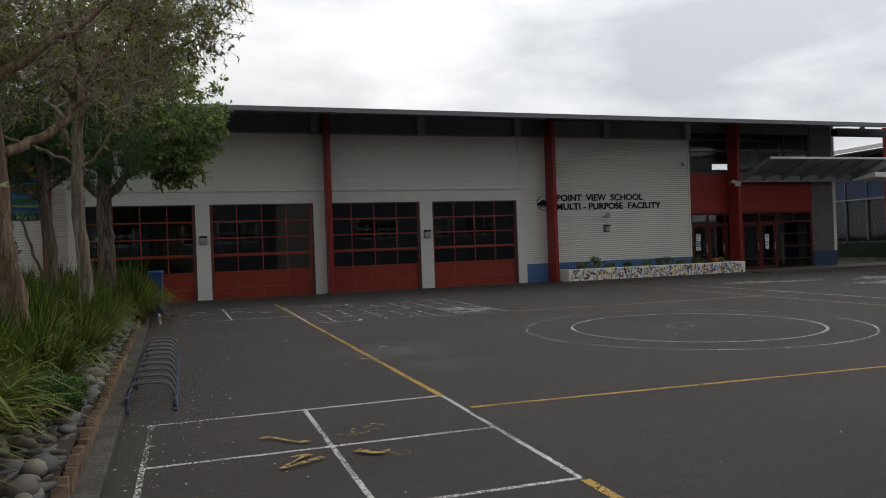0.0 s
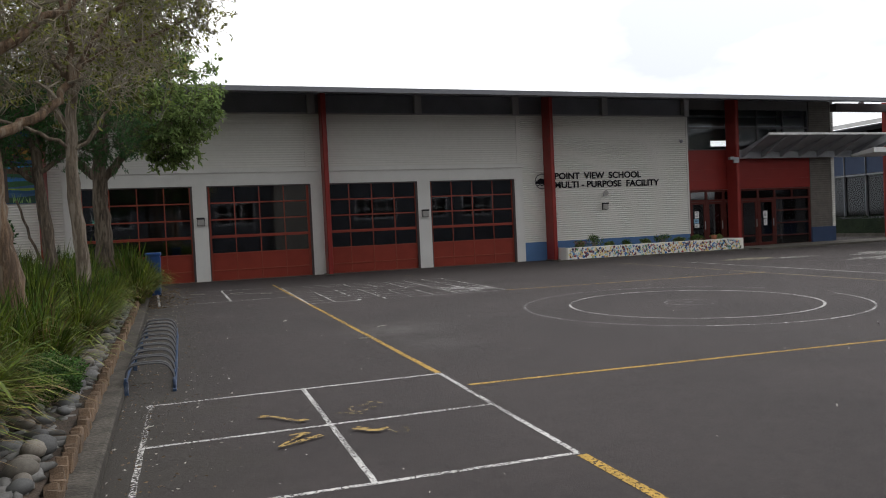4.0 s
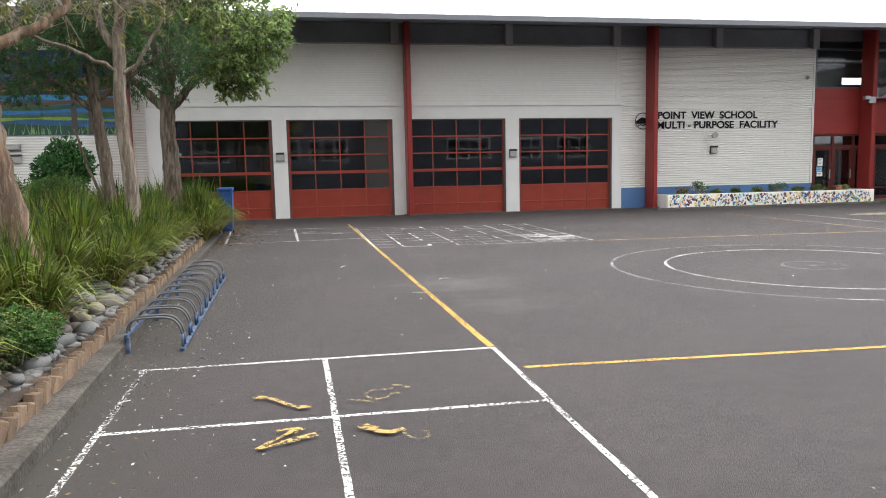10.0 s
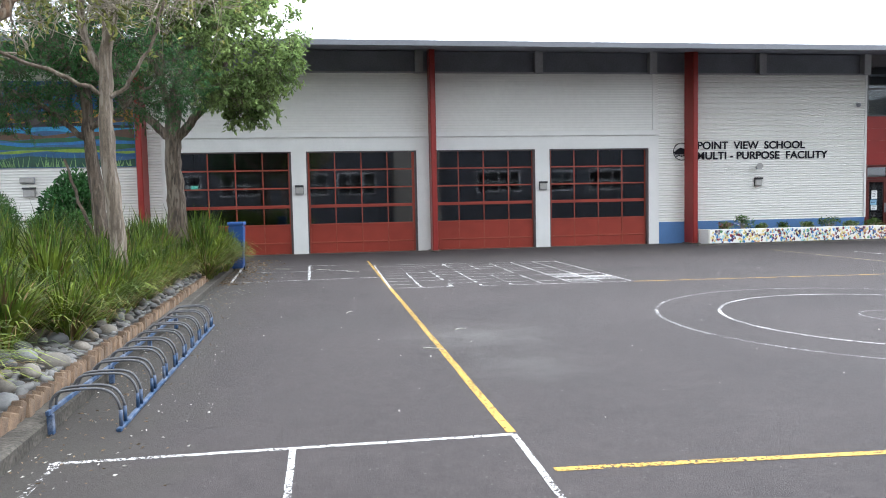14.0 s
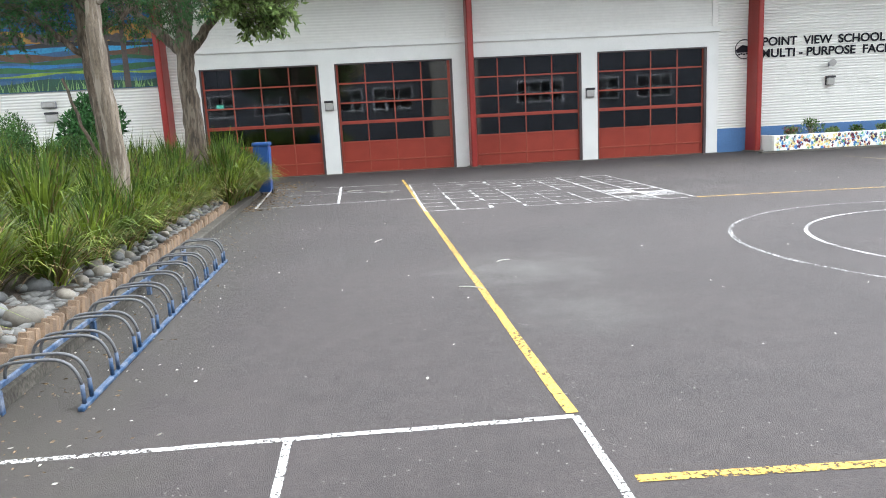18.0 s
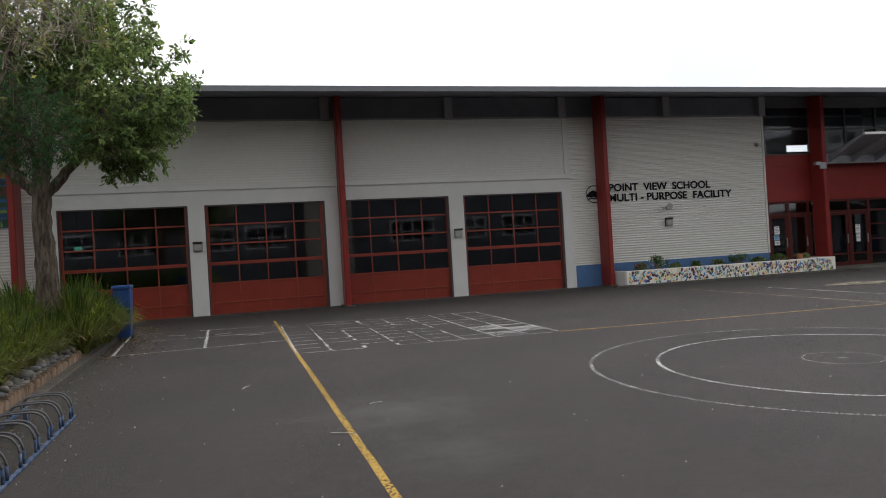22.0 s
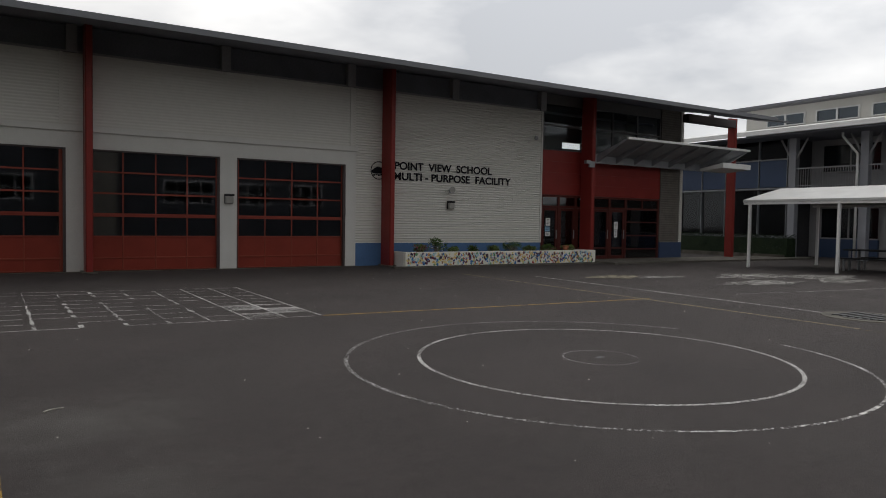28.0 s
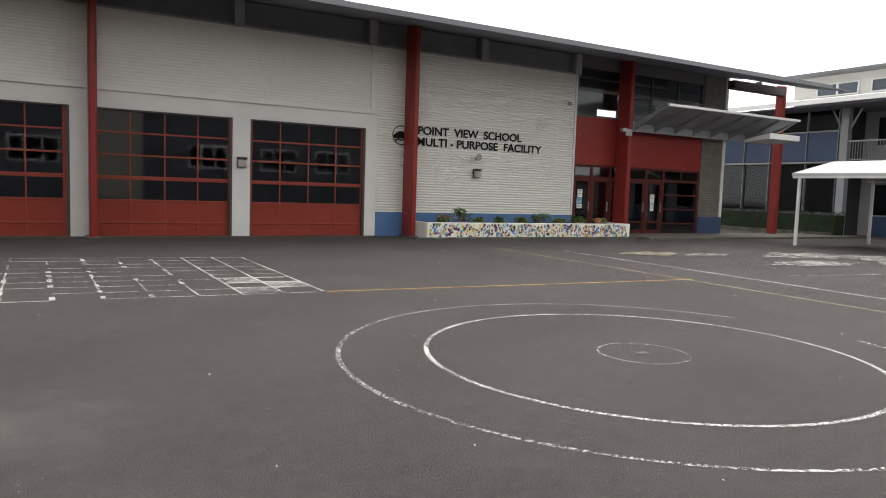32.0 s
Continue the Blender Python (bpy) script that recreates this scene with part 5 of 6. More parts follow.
structure("hedge_wall", boxes((29.6, -1.6, -0.05, 29.75, 9, 0.18)), M_CONCRETE, "low concrete edging at the hedge", "kerb")

# white shelter
sh = thing("shelter", "white steel shelter with pitched sheet roof", "shelter", at=(0, 0, 0))
SX = 21.75
bm = bmesh.new()
prof = [(SX, 2.38), (SX, 2.47), (SX + 2.3, 2.98), (SX + 4.6, 2.47), (SX + 4.6, 2.38), (SX + 2.3, 2.9)]
a = [bm.verts.new((x, -22, z)) for x, z in prof]
b = [bm.verts.new((x, -4.9, z)) for x, z in prof]
for k in range(6):
    bm.faces.new((a[k], a[(k + 1) % 6], b[(k + 1) % 6], b[k]))
bm.faces.new(a[::-1])
bm.faces.new(b)
part("roof", bm, material("weathered_shelter_roof", (0.52, 0.52, 0.51), 0.5, var=0.1, scale=1.5, fine=30, bump=0.03), sh, "weathered pale sheet roof")
for x in (SX + 0.08, SX + 4.5):
    for y in (-5.15, -8.4, -11.65, -14.9, -18.15):
        part("post", boxes((x - 0.045, y - 0.045, 0, x + 0.045, y + 0.045, 2.38 + 0.1), bevel=0.006), M_WHITE_STEEL, sh)
part("edge_beam", boxes((SX + 0.02, -22, 2.3, SX + 0.12, -4.92, 2.378)), M_WHITE_STEEL, sh)
part("edge_beam", boxes((SX + 4.48, -22, 2.3, SX + 4.58, -4.92, 2.378)), M_WHITE_STEEL, sh)
bench = thing("bench_table", "dark outdoor table with benches under the shelter", "table", at=(24.2, -8.5, 0))
part("top", boxes((-0.4, -1.0, 0.7, 0.4, 1.0, 0.75), bevel=0.01), M_BLACK, bench)
for x in (-0.7, 0.7):
    part("seat", boxes((x - 0.14, -1.0, 0.42, x + 0.14, 1.0, 0.46), bevel=0.01), M_BLACK, bench)
for y in (-0.8, 0.8):
    part("leg_frame", boxes((-0.72, y - 0.03, 0.36, 0.72, y + 0.03, 0.42), (-0.35, y - 0.03, 0.0, -0.28, y + 0.03, 0.7), (0.28, y - 0.03, 0.0, 0.35, y + 0.03, 0.7), (-0.72, y - 0.03, 0.0, -0.66, y + 0.03, 0.36), (0.66, y - 0.03, 0.0, 0.72, y + 0.03, 0.36)), M_GREY_STEEL, bench)

# building behind the yard, seen mirrored in the glass doors
back = thing("school_block", "two-storey blue school block with white framed windows", "building", at=(0, -42, 0))
part("wall", boxes((-30, -8, 0, 30, 0, 8.6)), material("slate_blue_wall", (0.048, 0.05, 0.058), 0.6, var=0.1, scale=1, fine=20, bump=0.0), back)
part("stair_tower", boxes((2.0, 0.0, 0, 6.2, 1.2, 8.59)), material("tan_tower_render", (0.2, 0.18, 0.15), 0.7, var=0.1, scale=1, fine=20, bump=0.0), back, "tan stair tower")
part("roof", boxes((-31, -8.5, 8.6, 31, 1.0, 8.8)), M_ROOF, back)
for x, wide in ((-23.5, 3.2), (-18.5, 3.2), (-13.5, 3.2), (-6.2, 2.1), (-3.1, 3.4), (9.9, 4.1), (16.0, 3.2), (21.0, 3.2)):
    w = part("window", boxes((x, 0.0, 2.75, x + wide, 0.05, 4.55)), M_GLASS_DULL, back)
    bars = [(x - 0.08, 0.0, 4.55, x + wide + 0.08, 0.1, 4.63), (x - 0.08, 0.0, 2.67, x + wide + 0.08, 0.1, 2.75), (x, 0.051, 3.62, x + wide, 0.1, 3.68)]
    n = max(2, round(wide / 1.1))
    for k in range(n + 1):
        u = x + wide * k / n
        bars.append((u - 0.035, 0.051, 2.75, u + 0.035, 0.1, 4.55))
    part("frame", boxes(*bars), M_WHITE_STEEL, w)

# ---- yard: painted lines ----
LINE_Z = [0.003]


def strip(name, pts, width, mat, label):
    """A painted line along points on the ground, a thin film just above it."""
    bm = bmesh.new()
    LINE_Z[0] += 0.00008
    z = LINE_Z[0]
    left, right = [], []
    n = len(pts)
    for i, p in enumerate(pts):
        a, b = Vector(pts[max(0, i - 1)]), Vector(pts[min(n - 1, i + 1)])
        d = (b - a).to_2d().normalized()
        s = Vector((-d.y, d.x)) * width / 2
        left.append(bm.verts.new((p[0] + s.x, p[1] + s.y, z)))
        right.append(bm.verts.new((p[0] - s.x, p[1] - s.y, z)))
    for i in range(n - 1):
        bm.faces.new((left[i], right[i], right[i + 1], left[i + 1]))
    ob = new(name, mesh_of(name, bm, mat))
    ob.parent = ground
    return tagged(ob, label)


def arc(cx, cy, r, a0, a1, n=60):
    return [(cx + r * math.cos(radians(a0 + (a1 - a0) * k / n)), cy + r * math.sin(radians(a0 + (a1 - a0) * k / n))) for k in range(n + 1)]


def wobbly(p, q, n=24, amp=0.003):
    return [(p[0] + (q[0] - p[0]) * k / n + random.uniform(-amp, amp), p[1] + (q[1] - p[1]) * k / n + random.uniform(-amp, amp)) for k in range(n + 1)]


# four squares
F = dict(fl=(-4.0, -18.71), fm=(-2.65, -18.72), fr=(-1.28, -18.72), ml=(-3.95, -20.07), mc=(-2.6, -20.09), mr=(-1.26, -20.1), nl=(-3.9, -21.43), nm=(-2.56, -21.47), nr=(-1.25, -21.5))
for a, b in (("fl", "fr"), ("ml", "mr"), ("nl", "nr"), ("fl", "nl"), ("fm", "nm"), ("fr", "nr")):
    strip("white_line", wobbly(F[a], F[b], 24, 0.003), 0.04, M_WHITE_WORN if a == "fl" and b == "nl" else M_WHITE_LINE, "worn white painted line of the four squares")
strip("white_corner", [(-4.02, -18.69), (-3.99, -18.8)], 0.06, M_WHITE_LINE, "white painted corner of the four squares")
YELLOW = (M_YELLOW_LINE, "worn yellow painted court line")
strip("yellow_line", wobbly((-1.78, -3.75), (-1.285, -18.68), 40), 0.062, *YELLOW)
strip("yellow_line", wobbly((-1.245, -21.54), (-1.0, -30.0), 30), 0.07, *YELLOW)
strip("yellow_line", wobbly((-1.2, -19.34), (9.3, -19.9), 40), 0.055, *YELLOW)
strip("yellow_line", wobbly((2.9, -10.76), (9.78, -11.22), 30), 0.05, *YELLOW)
strip("yellow_line", wobbly((9.84, -4.2), (9.49, -15.5), 30), 0.055, M_YELLOW_THIN, "faint yellow painted court line")
strip("yellow_line", wobbly((9.42, -15.5), (9.1, -24), 20), 0.05, M_YELLOW_FAINT, "faint yellow painted court line")
strip("white_line", wobbly((11.29, -5.75), (10.91, -14.25), 30), 0.06, M_WHITE_LINE, "white painted court line")
strip("yellow_line", [(0.76, -3.2), (3.2, -3.75), (5.6, -4.05), (6.9, -3.95), (7.3, -3.6)], 0.04, M_YELLOW_FAINT, "faint yellow painted curve")
strip("white_line", wobbly((12.3, -11.38), (20.5, -12.5), 20), 0.045, M_WHITE_FAINT, "faint white painted line")
# circles
CX, CY = 4.37, -15.32
strip("white_circle", arc(CX, CY, 2.045, 0, 360, 120), 0.042, M_WHITE_LINE, "white painted circle")
strip("outer_circle", arc(CX - 0.04, CY + 0.04, 2.79, 120, 205, 50), 0.046, M_WHITE_ARC, "faint grey painted arc")
strip("outer_circle", arc(CX - 0.04, CY + 0.04, 2.79, 20, 120, 50), 0.05, M_WHITE_ARC, "very faint painted arc")
strip("outer_circle", arc(CX - 0.04, CY + 0.04, 2.79, 238, 350, 70), 0.036, M_WHITE_GRID, "white painted arc")
strip("outer_circle", arc(CX - 0.04, CY + 0.04, 2.79, 205, 238, 24), 0.036, M_WHITE_ARC, "faint grey painted arc")
strip("small_circle", arc(CX, CY, 0.42, 0, 360, 50), 0.02, M_WHITE_ARC, "faint small painted circle")
strip("centre_dot", [(CX - 0.06, CY), (CX + 0.06, CY + 0.02)], 0.07, M_BLACK, "small dark centre mark")
# number grid
TL, TR, BL, BR = Vector((-1.66, -5.35)), Vector((2.85, -5.96)), Vector((-1.56, -10.5)), Vector((2.84, -10.78))


def grid_at(u, v):
    return tuple((BL.lerp(BR, u)).lerp(TL.lerp(TR, u), v))


grid_rng = random.Random(8)
for k in range(10):
    for u in range(8):
        if u < 6 and grid_rng.random() < 0.12:
            continue
        strip("grid_line", wobbly(grid_at(u / 8, k / 9), grid_at((u + grid_rng.uniform(0.8, 1.0)) / 8, k / 9), 6, 0.006), 0.034, M_WHITE_LINE if k in (0, 9) or grid_rng.random() < 0.6 else M_WHITE_GRID, "worn white line of the number grid")
for k in range(9):
    for v in range(9):
        p, q = grid_at(k / 8, v / 9), grid_at(k / 8, (v + 1) / 9)
        if k in (0, 8) or k > 5:
            strip("grid_line", wobbly(p, q, 6, 0.006), 0.036, M_WHITE_LINE, "white line of the number grid")
        else:
            if grid_rng.random() < 0.55:
                strip("grid_line", wobbly(p, q, 6, 0.008), 0.026, M_WHITE_GRID, "rubbed white line of the number grid")
            if grid_rng.random() < 0.62:
                strip("grid_tick", [grid_at(k / 8, (v - 0.02) / 9), grid_at(k / 8, (v + grid_rng.uniform(0.22, 0.6)) / 9)], grid_rng.uniform(0.045, 0.075), M_WHITE_LINE, "fresh white tick at a crossing of the number grid")
for u, v in ((6, 0), (6, 2), (7, 1)):
    a, b = grid_at((u + 0.5) / 8, (v + 0.08) / 9), grid_at((u + 0.5) / 8, (v + 0.92) / 9)
    strip("grid_square", [a, b], 0.5, M_WHITE_ARC, "worn white painted square")
for v in (1, 2, 3):
    strip("grid_line", [grid_at(6 / 8, v / 9), grid_at(1, v / 9)], 0.06, M_WHITE_LINE, "white line of the number grid")
# court box beside the garden
for p, q in (((-4.95, -4.75), (-1.75, -5.25)), ((-4.85, -6.5), (-1.7, -6.75)), ((-4.62, -8.7), (-1.6, -8.55)), ((-4.95, -4.75), (-4.62, -8.7)), ((-3.28, -5.0), (-3.1, -8.64))):
    strip("white_line", wobbly(p, q, 24, 0.01), 0.055, M_WHITE_LINE if p[0] > -4 or q[1] < -8 and p[0] < -4.9 else M_WHITE_FAINT, "worn white painted line by the garden")
# yellow numerals in the four squares
for pts, w in (([(-3.11, -19.62), (-3.05, -19.66)], 0.065), ([(-3.07, -19.645), (-2.99, -19.7), (-2.9, -19.82), (-2.82, -19.9)], 0.036), ([(-2.84, -19.905), (-2.75, -19.895)], 0.055),
               ([(-2.8, -20.268), (-2.86, -20.33)], 0.06), ([(-2.85, -20.32), (-2.93, -20.4), (-3.03, -20.54)], 0.03), ([(-3.03, -20.535), (-2.88, -20.47)], 0.028), ([(-2.9, -20.475), (-2.8, -20.425), (-2.715, -20.385)], 0.06), ([(-2.94, -20.285), (-2.83, -20.265)], 0.026),
               ([(-2.46, -20.31), (-2.43, -20.35), (-2.38, -20.38)], 0.075), ([(-2.39, -20.41), (-2.31, -20.45), (-2.225, -20.42)], 0.05)):
    strip("yellow_numeral", smooth_path([(x, y, 0) for x, y in pts], 3), w, M_YELLOW_NUM, "worn yellow painted numeral stroke")
for pts, w in (([(-2.525, -19.825), (-2.43, -19.865), (-2.32, -19.945)], 0.026), ([(-2.235, -19.79), (-2.185, -19.76)], 0.045), ([(-2.3, -19.66), (-2.38, -19.7), (-2.4, -19.78), (-2.34, -19.86), (-2.25, -19.82)], 0.022), ([(-2.32, -19.68), (-2.21, -19.66)], 0.022), ([(-2.21, -19.59), (-2.17, -19.6), (-2.105, -19.67)], 0.03), ([(-2.24, -20.48), (-2.21, -20.555), (-2.14, -20.59), (-2.1, -20.51), (-2.13, -20.47)], 0.02)):
    strip("yellow_numeral", smooth_path([(x, y, 0) for x, y in pts], 3), w, M_YELLOW_FAINT, "almost rubbed-out yellow numeral stroke")
# faded painted shapes near the entrance
rng = np.random.default_rng(11)
PATCHES = ((13.3, -6.9, 0.95, 0.55, M_PATCH_SAND), (14.6, -7.4, 0.9, 0.35, M_PATCH_WHITE), (15.6, -9.9, 1.6, 0.6, M_PATCH_WHITE), (17.6, -8.2, 1.7, 0.8, M_PATCH_WHITE), (19.4, -9.3, 1.5, 0.9, M_PATCH_WHITE), (18.4, -10.4, 1.1, 0.5, M_PATCH_WHITE))
for x, y, rx, ry, m in PATCHES:
    bm = bmesh.new()
    LINE_Z[0] += 0.00008
    bm.faces.new([bm.verts.new((x + rx * math.cos(t) * rng.uniform(0.55, 1.25), y + ry * math.sin(t) * rng.uniform(0.55, 1.25), LINE_Z[0])) for t in [2 * math.pi * k / 22 for k in range(22)]])
    ob = new("painted_patch", mesh_of("painted_patch", bm, m))
    ob.parent = ground
    tagged(ob, "faded painted shape on the asphalt")
# drain
dr = thing("drain", "round dark drain cover in a concrete ring", "drain", at=(11.05, -14.85, 0.0))
bm = bmesh.new()
tube_into(bm, [(0, 0, -0.02), (0, 0, 0.012)], [0.75, 0.72], 28)
part("ring", bm, M_CONCRETE, dr)
bm = bmesh.new()
tube_into(bm, [(0, 0, 0.0), (0, 0, 0.018)], [0.5, 0.5], 28)
part("cover", bm, M_BLACK, dr)
for k in range(7):
    part("slot_bar", boxes((-0.4, -0.38 + k * 0.125, 0.018, 0.4, -0.33 + k * 0.125, 0.03)), M_BLACK, dr)

# ---- garden ----
def kerb_x(y):
    return -4.165 - 0.062 * (y + 20.0)


Y0, Y1 = -30.0, -2.4


def band(offsets, z_in, name, mat, label, category):
    """A strip that follows the kerb line: offsets from the kerb face (to the garden side), heights of its outline."""
    bm = bmesh.new()
    a = [bm.verts.new((kerb_x(Y0) - o, Y0, z)) for o, z in zip(offsets, z_in)]
    b = [bm.verts.new((kerb_x(Y1) - o, Y1, z)) for o, z in zip(offsets, z_in)]
    n = len(a)
    for k in range(n):
        bm.faces.new((a[k], a[(k + 1) % n], b[(k + 1) % n], b[k]))
    bm.faces.new(a[::-1])
    bm.faces.new(b)
    return structure(name, bm, mat, label, category)


band((0.0, 0.0, 0.02, 0.3, 0.3), (-0.1, 0.085, 0.1, 0.105, -0.1), "kerb", M_KERB, "worn concrete kerb along the garden", "kerb")
bm = bmesh.new()
rng = np.random.default_rng(21)
nx, ny = 30, 40
grid = []
for i in range(nx + 1):
    row = []
    for j in range(ny + 1):
        y = Y0 + (Y1 - Y0) * j / ny
        f = (i / nx) ** 1.6
        x = kerb_x(y) - 0.24 - f * 22
        z = 0.17 + 0.35 * min(1, f * 22 / 3.0) + 0.03 * noise.noise(Vector((x * 1.3, y * 1.3, 0)))
        row.append(bm.verts.new((x, y, z)))
    grid.append(row)
for i in range(nx):
    for j in range(ny):
        bm.faces.new((grid[i][j], grid[i][j + 1], grid[i + 1][j + 1], grid[i + 1][j]))
low = [bm.verts.new((v.co.x, v.co.y, -0.1)) for v in (grid[0][0], grid[0][ny], grid[nx][ny], grid[nx][0])]
bm.faces.new([r[ny] for r in grid] + [low[2], low[1]])
bm.faces.new([r[0] for r in grid][::-1] + [low[0], low[3]])
soil = structure("garden_bed", bm, M_SOIL, "raised garden bed of dark bark soil", "ground")
structure("garden_bed_back", boxes((-27, Y1, -0.1, -8.9, -0.08, 0.5)), M_SOIL, "dark garden soil below the mural", "ground")

# brick edging
bm = boxes((-0.034, -0.047, -0.14, 0.034, 0.047, 0.085), bevel=0.008)
brick_me = [mesh_of("brick", bm, M_BRICK)]
for s in range(4):
    bm = bmesh.new()
    box_into(bm, -0.036, -0.049, -0.14, 0.036, 0.049, 0.088, 0.007)
    for v in bm.verts:
        v.co += Vector(rng.normal(0, 0.004, 3))
    brick_me.append(mesh_of("brick", bm, M_BRICK))
edging = structure("brick_edging", boxes((-0.02, -0.02, 0.0, 0.02, 0.02, 0.05)), M_BRICK, "row of tilted tan paving bricks edging the garden", "edging")
edging.matrix_world = pose(kerb_x(-26) - 0.2, -26, 0.1)
y = -25.9
while y < Y1:
    ob = new("brick", brick_me[int(rng.integers(5))])
    ob.parent = edging
    ob.matrix_parent_inverse = edging.matrix_world.inverted()
    ob.matrix_world = pose(kerb_x(y) - 0.185 + rng.normal(0, 0.008), y, 0.124 + rng.normal(0, 0.01), rng.normal(-21, 3), rng.normal(0, 4), 3.3 + rng.normal(0, 5))
    y += 0.104 + rng.normal(0, 0.003)

# river stones
stone_me = [pebble_mesh("stone", rng, M_STONE_TAN if k % 3 == 0 else M_STONE) for k in range(9)]
stones = structure("stone_strip", boxes((-0.3, -10.0, -0.04, 0.3, 10.0, 0.0)), M_SOIL, "strip of rounded grey river stones behind the edging", "ground")
stones.matrix_world = pose(kerb_x(-14) - 0.62, -14, 0.16, 0, 0, 3.3)
count = 0
for y in np.arange(-23.5, -3.0, 0.07):
    s = rng.uniform(0.05, 0.1) if rng.random() < 0.82 else rng.uniform(0.1, 0.135)
    off = rng.uniform(0.3, 0.78) if not -17.4 < y < -16.0 else rng.uniform(0.3, 1.15)
    ob = new("stone", stone_me[int(rng.integers(9))])
    ob.parent = stones
    ob.matrix_parent_inverse = stones.matrix_world.inverted()
    ob.matrix_world = pose(kerb_x(y) - off, y, 0.19 + 0.05 * (off - 0.34) + rng.uniform(0, 0.06), rng.normal(0, 12), rng.normal(0, 12), rng.uniform(0, 360)) @ Matrix.Scale(s, 4)
bm = bmesh.new()
small = [pebble_mesh("pebble", rng, M_STONE, 1) for k in range(9)]
for k in range(4200):
    y = rng.uniform(-24, -2.8)
    off = rng.uniform(0.3, 1.15)
    s = rng.uniform(0.04, 0.1)
    bmesh_at = pose(kerb_x(y) - off, y, 0.18 + 0.04 * (off - 0.3), rng.normal(0, 15), rng.normal(0, 15), rng.uniform(0, 360)) @ Matrix.Diagonal((s * 1.2, s * 0.8, s * 0.55, 1))
    vs = [Vector(v.co) for v in small[k % 9].vertices]
    base = [bm.verts.new(bmesh_at @ v) for v in vs]
    for p in small[k % 9].polygons:
        f = bm.faces.new([base[i] for i in p.vertices])
        f.smooth = True
M_STONE_REST = material("small_river_stone", (0.108, 0.105, 0.098), 0.75, var=0.18, scale=4, fine=60, bump=0.2, island=0.45)
me = bpy.data.meshes.new("small_stones")
bm.to_mesh(me)
bm.free()
me.materials.append(M_STONE_REST)
ob = new("small_stones", me)
ob.parent = stones
ob.matrix_parent_inverse = stones.matrix_world.inverted()
tagged(ob, "small grey river stones between the larger ones", kind="stuff")

# strap-leaved grass tufts
tufts = [(blade_mesh("green_leaves", 270, 1.18, 0.74, 0.031, M_BLADE, rng, 1.7), blade_mesh("dry_leaves", 75, 1.02, 0.78, 0.015, M_STRAW, rng, 1.8)) for k in range(6)]


def soil_z(x, y):
    return 0.17 + 0.35 * min(1, max(0, (kerb_x(y) - 0.24 - x)) / 3.0)


for r, off in enumerate((1.0, 1.55, 2.2, 3.0, 4.0, 5.2, 6.6)):
    y = -24.5 + 0.3 * r
    while y < -2.9:
        if r < 2 and -17.45 < y < -16.2:
            y = -16.2
        front = r == 0 and y < -19.9
        x = kerb_x(y) - off + rng.normal(0, 0.12) + (0.06 if r == 0 and -17.0 < y < -9 else 0.0)
        g = thing("grass_tuft", "dense tuft of long green strap leaves with dry tips", "grass", "ornamental grass tufts", at=(x, y, soil_z(x, y) - 0.03), rz=rng.uniform(0, 360))
        s = rng.uniform(0.72, 1.2) * (0.9, 0.97, 0.95, 0.92, 0.88, 0.82, 0.76)[r]
        g.matrix_world = g.matrix_world @ Matrix.Diagonal((s * rng.uniform(0.9, 1.2), s * rng.uniform(0.9, 1.2), s * rng.uniform(0.85, 1.1), 1))
        pick = tufts[int(rng.integers(6))]
        made = [("green_leaves", pick[0], 0.0), ("dry_leaves", pick[1], 0.0)]
        if front or y < -20.5 or rng.random() < 0.3:
            made.append(("dry_leaves", tufts[int(rng.integers(6))][1], 70.0))
        for nm, me, turn in made:
            ob = new(nm, me)
            ob.parent = g
            ob.matrix_basis = pose(0, 0, 0, 0, 0, turn)
        y += 0.8 + 0.09 * r + rng.normal(0, 0.16)

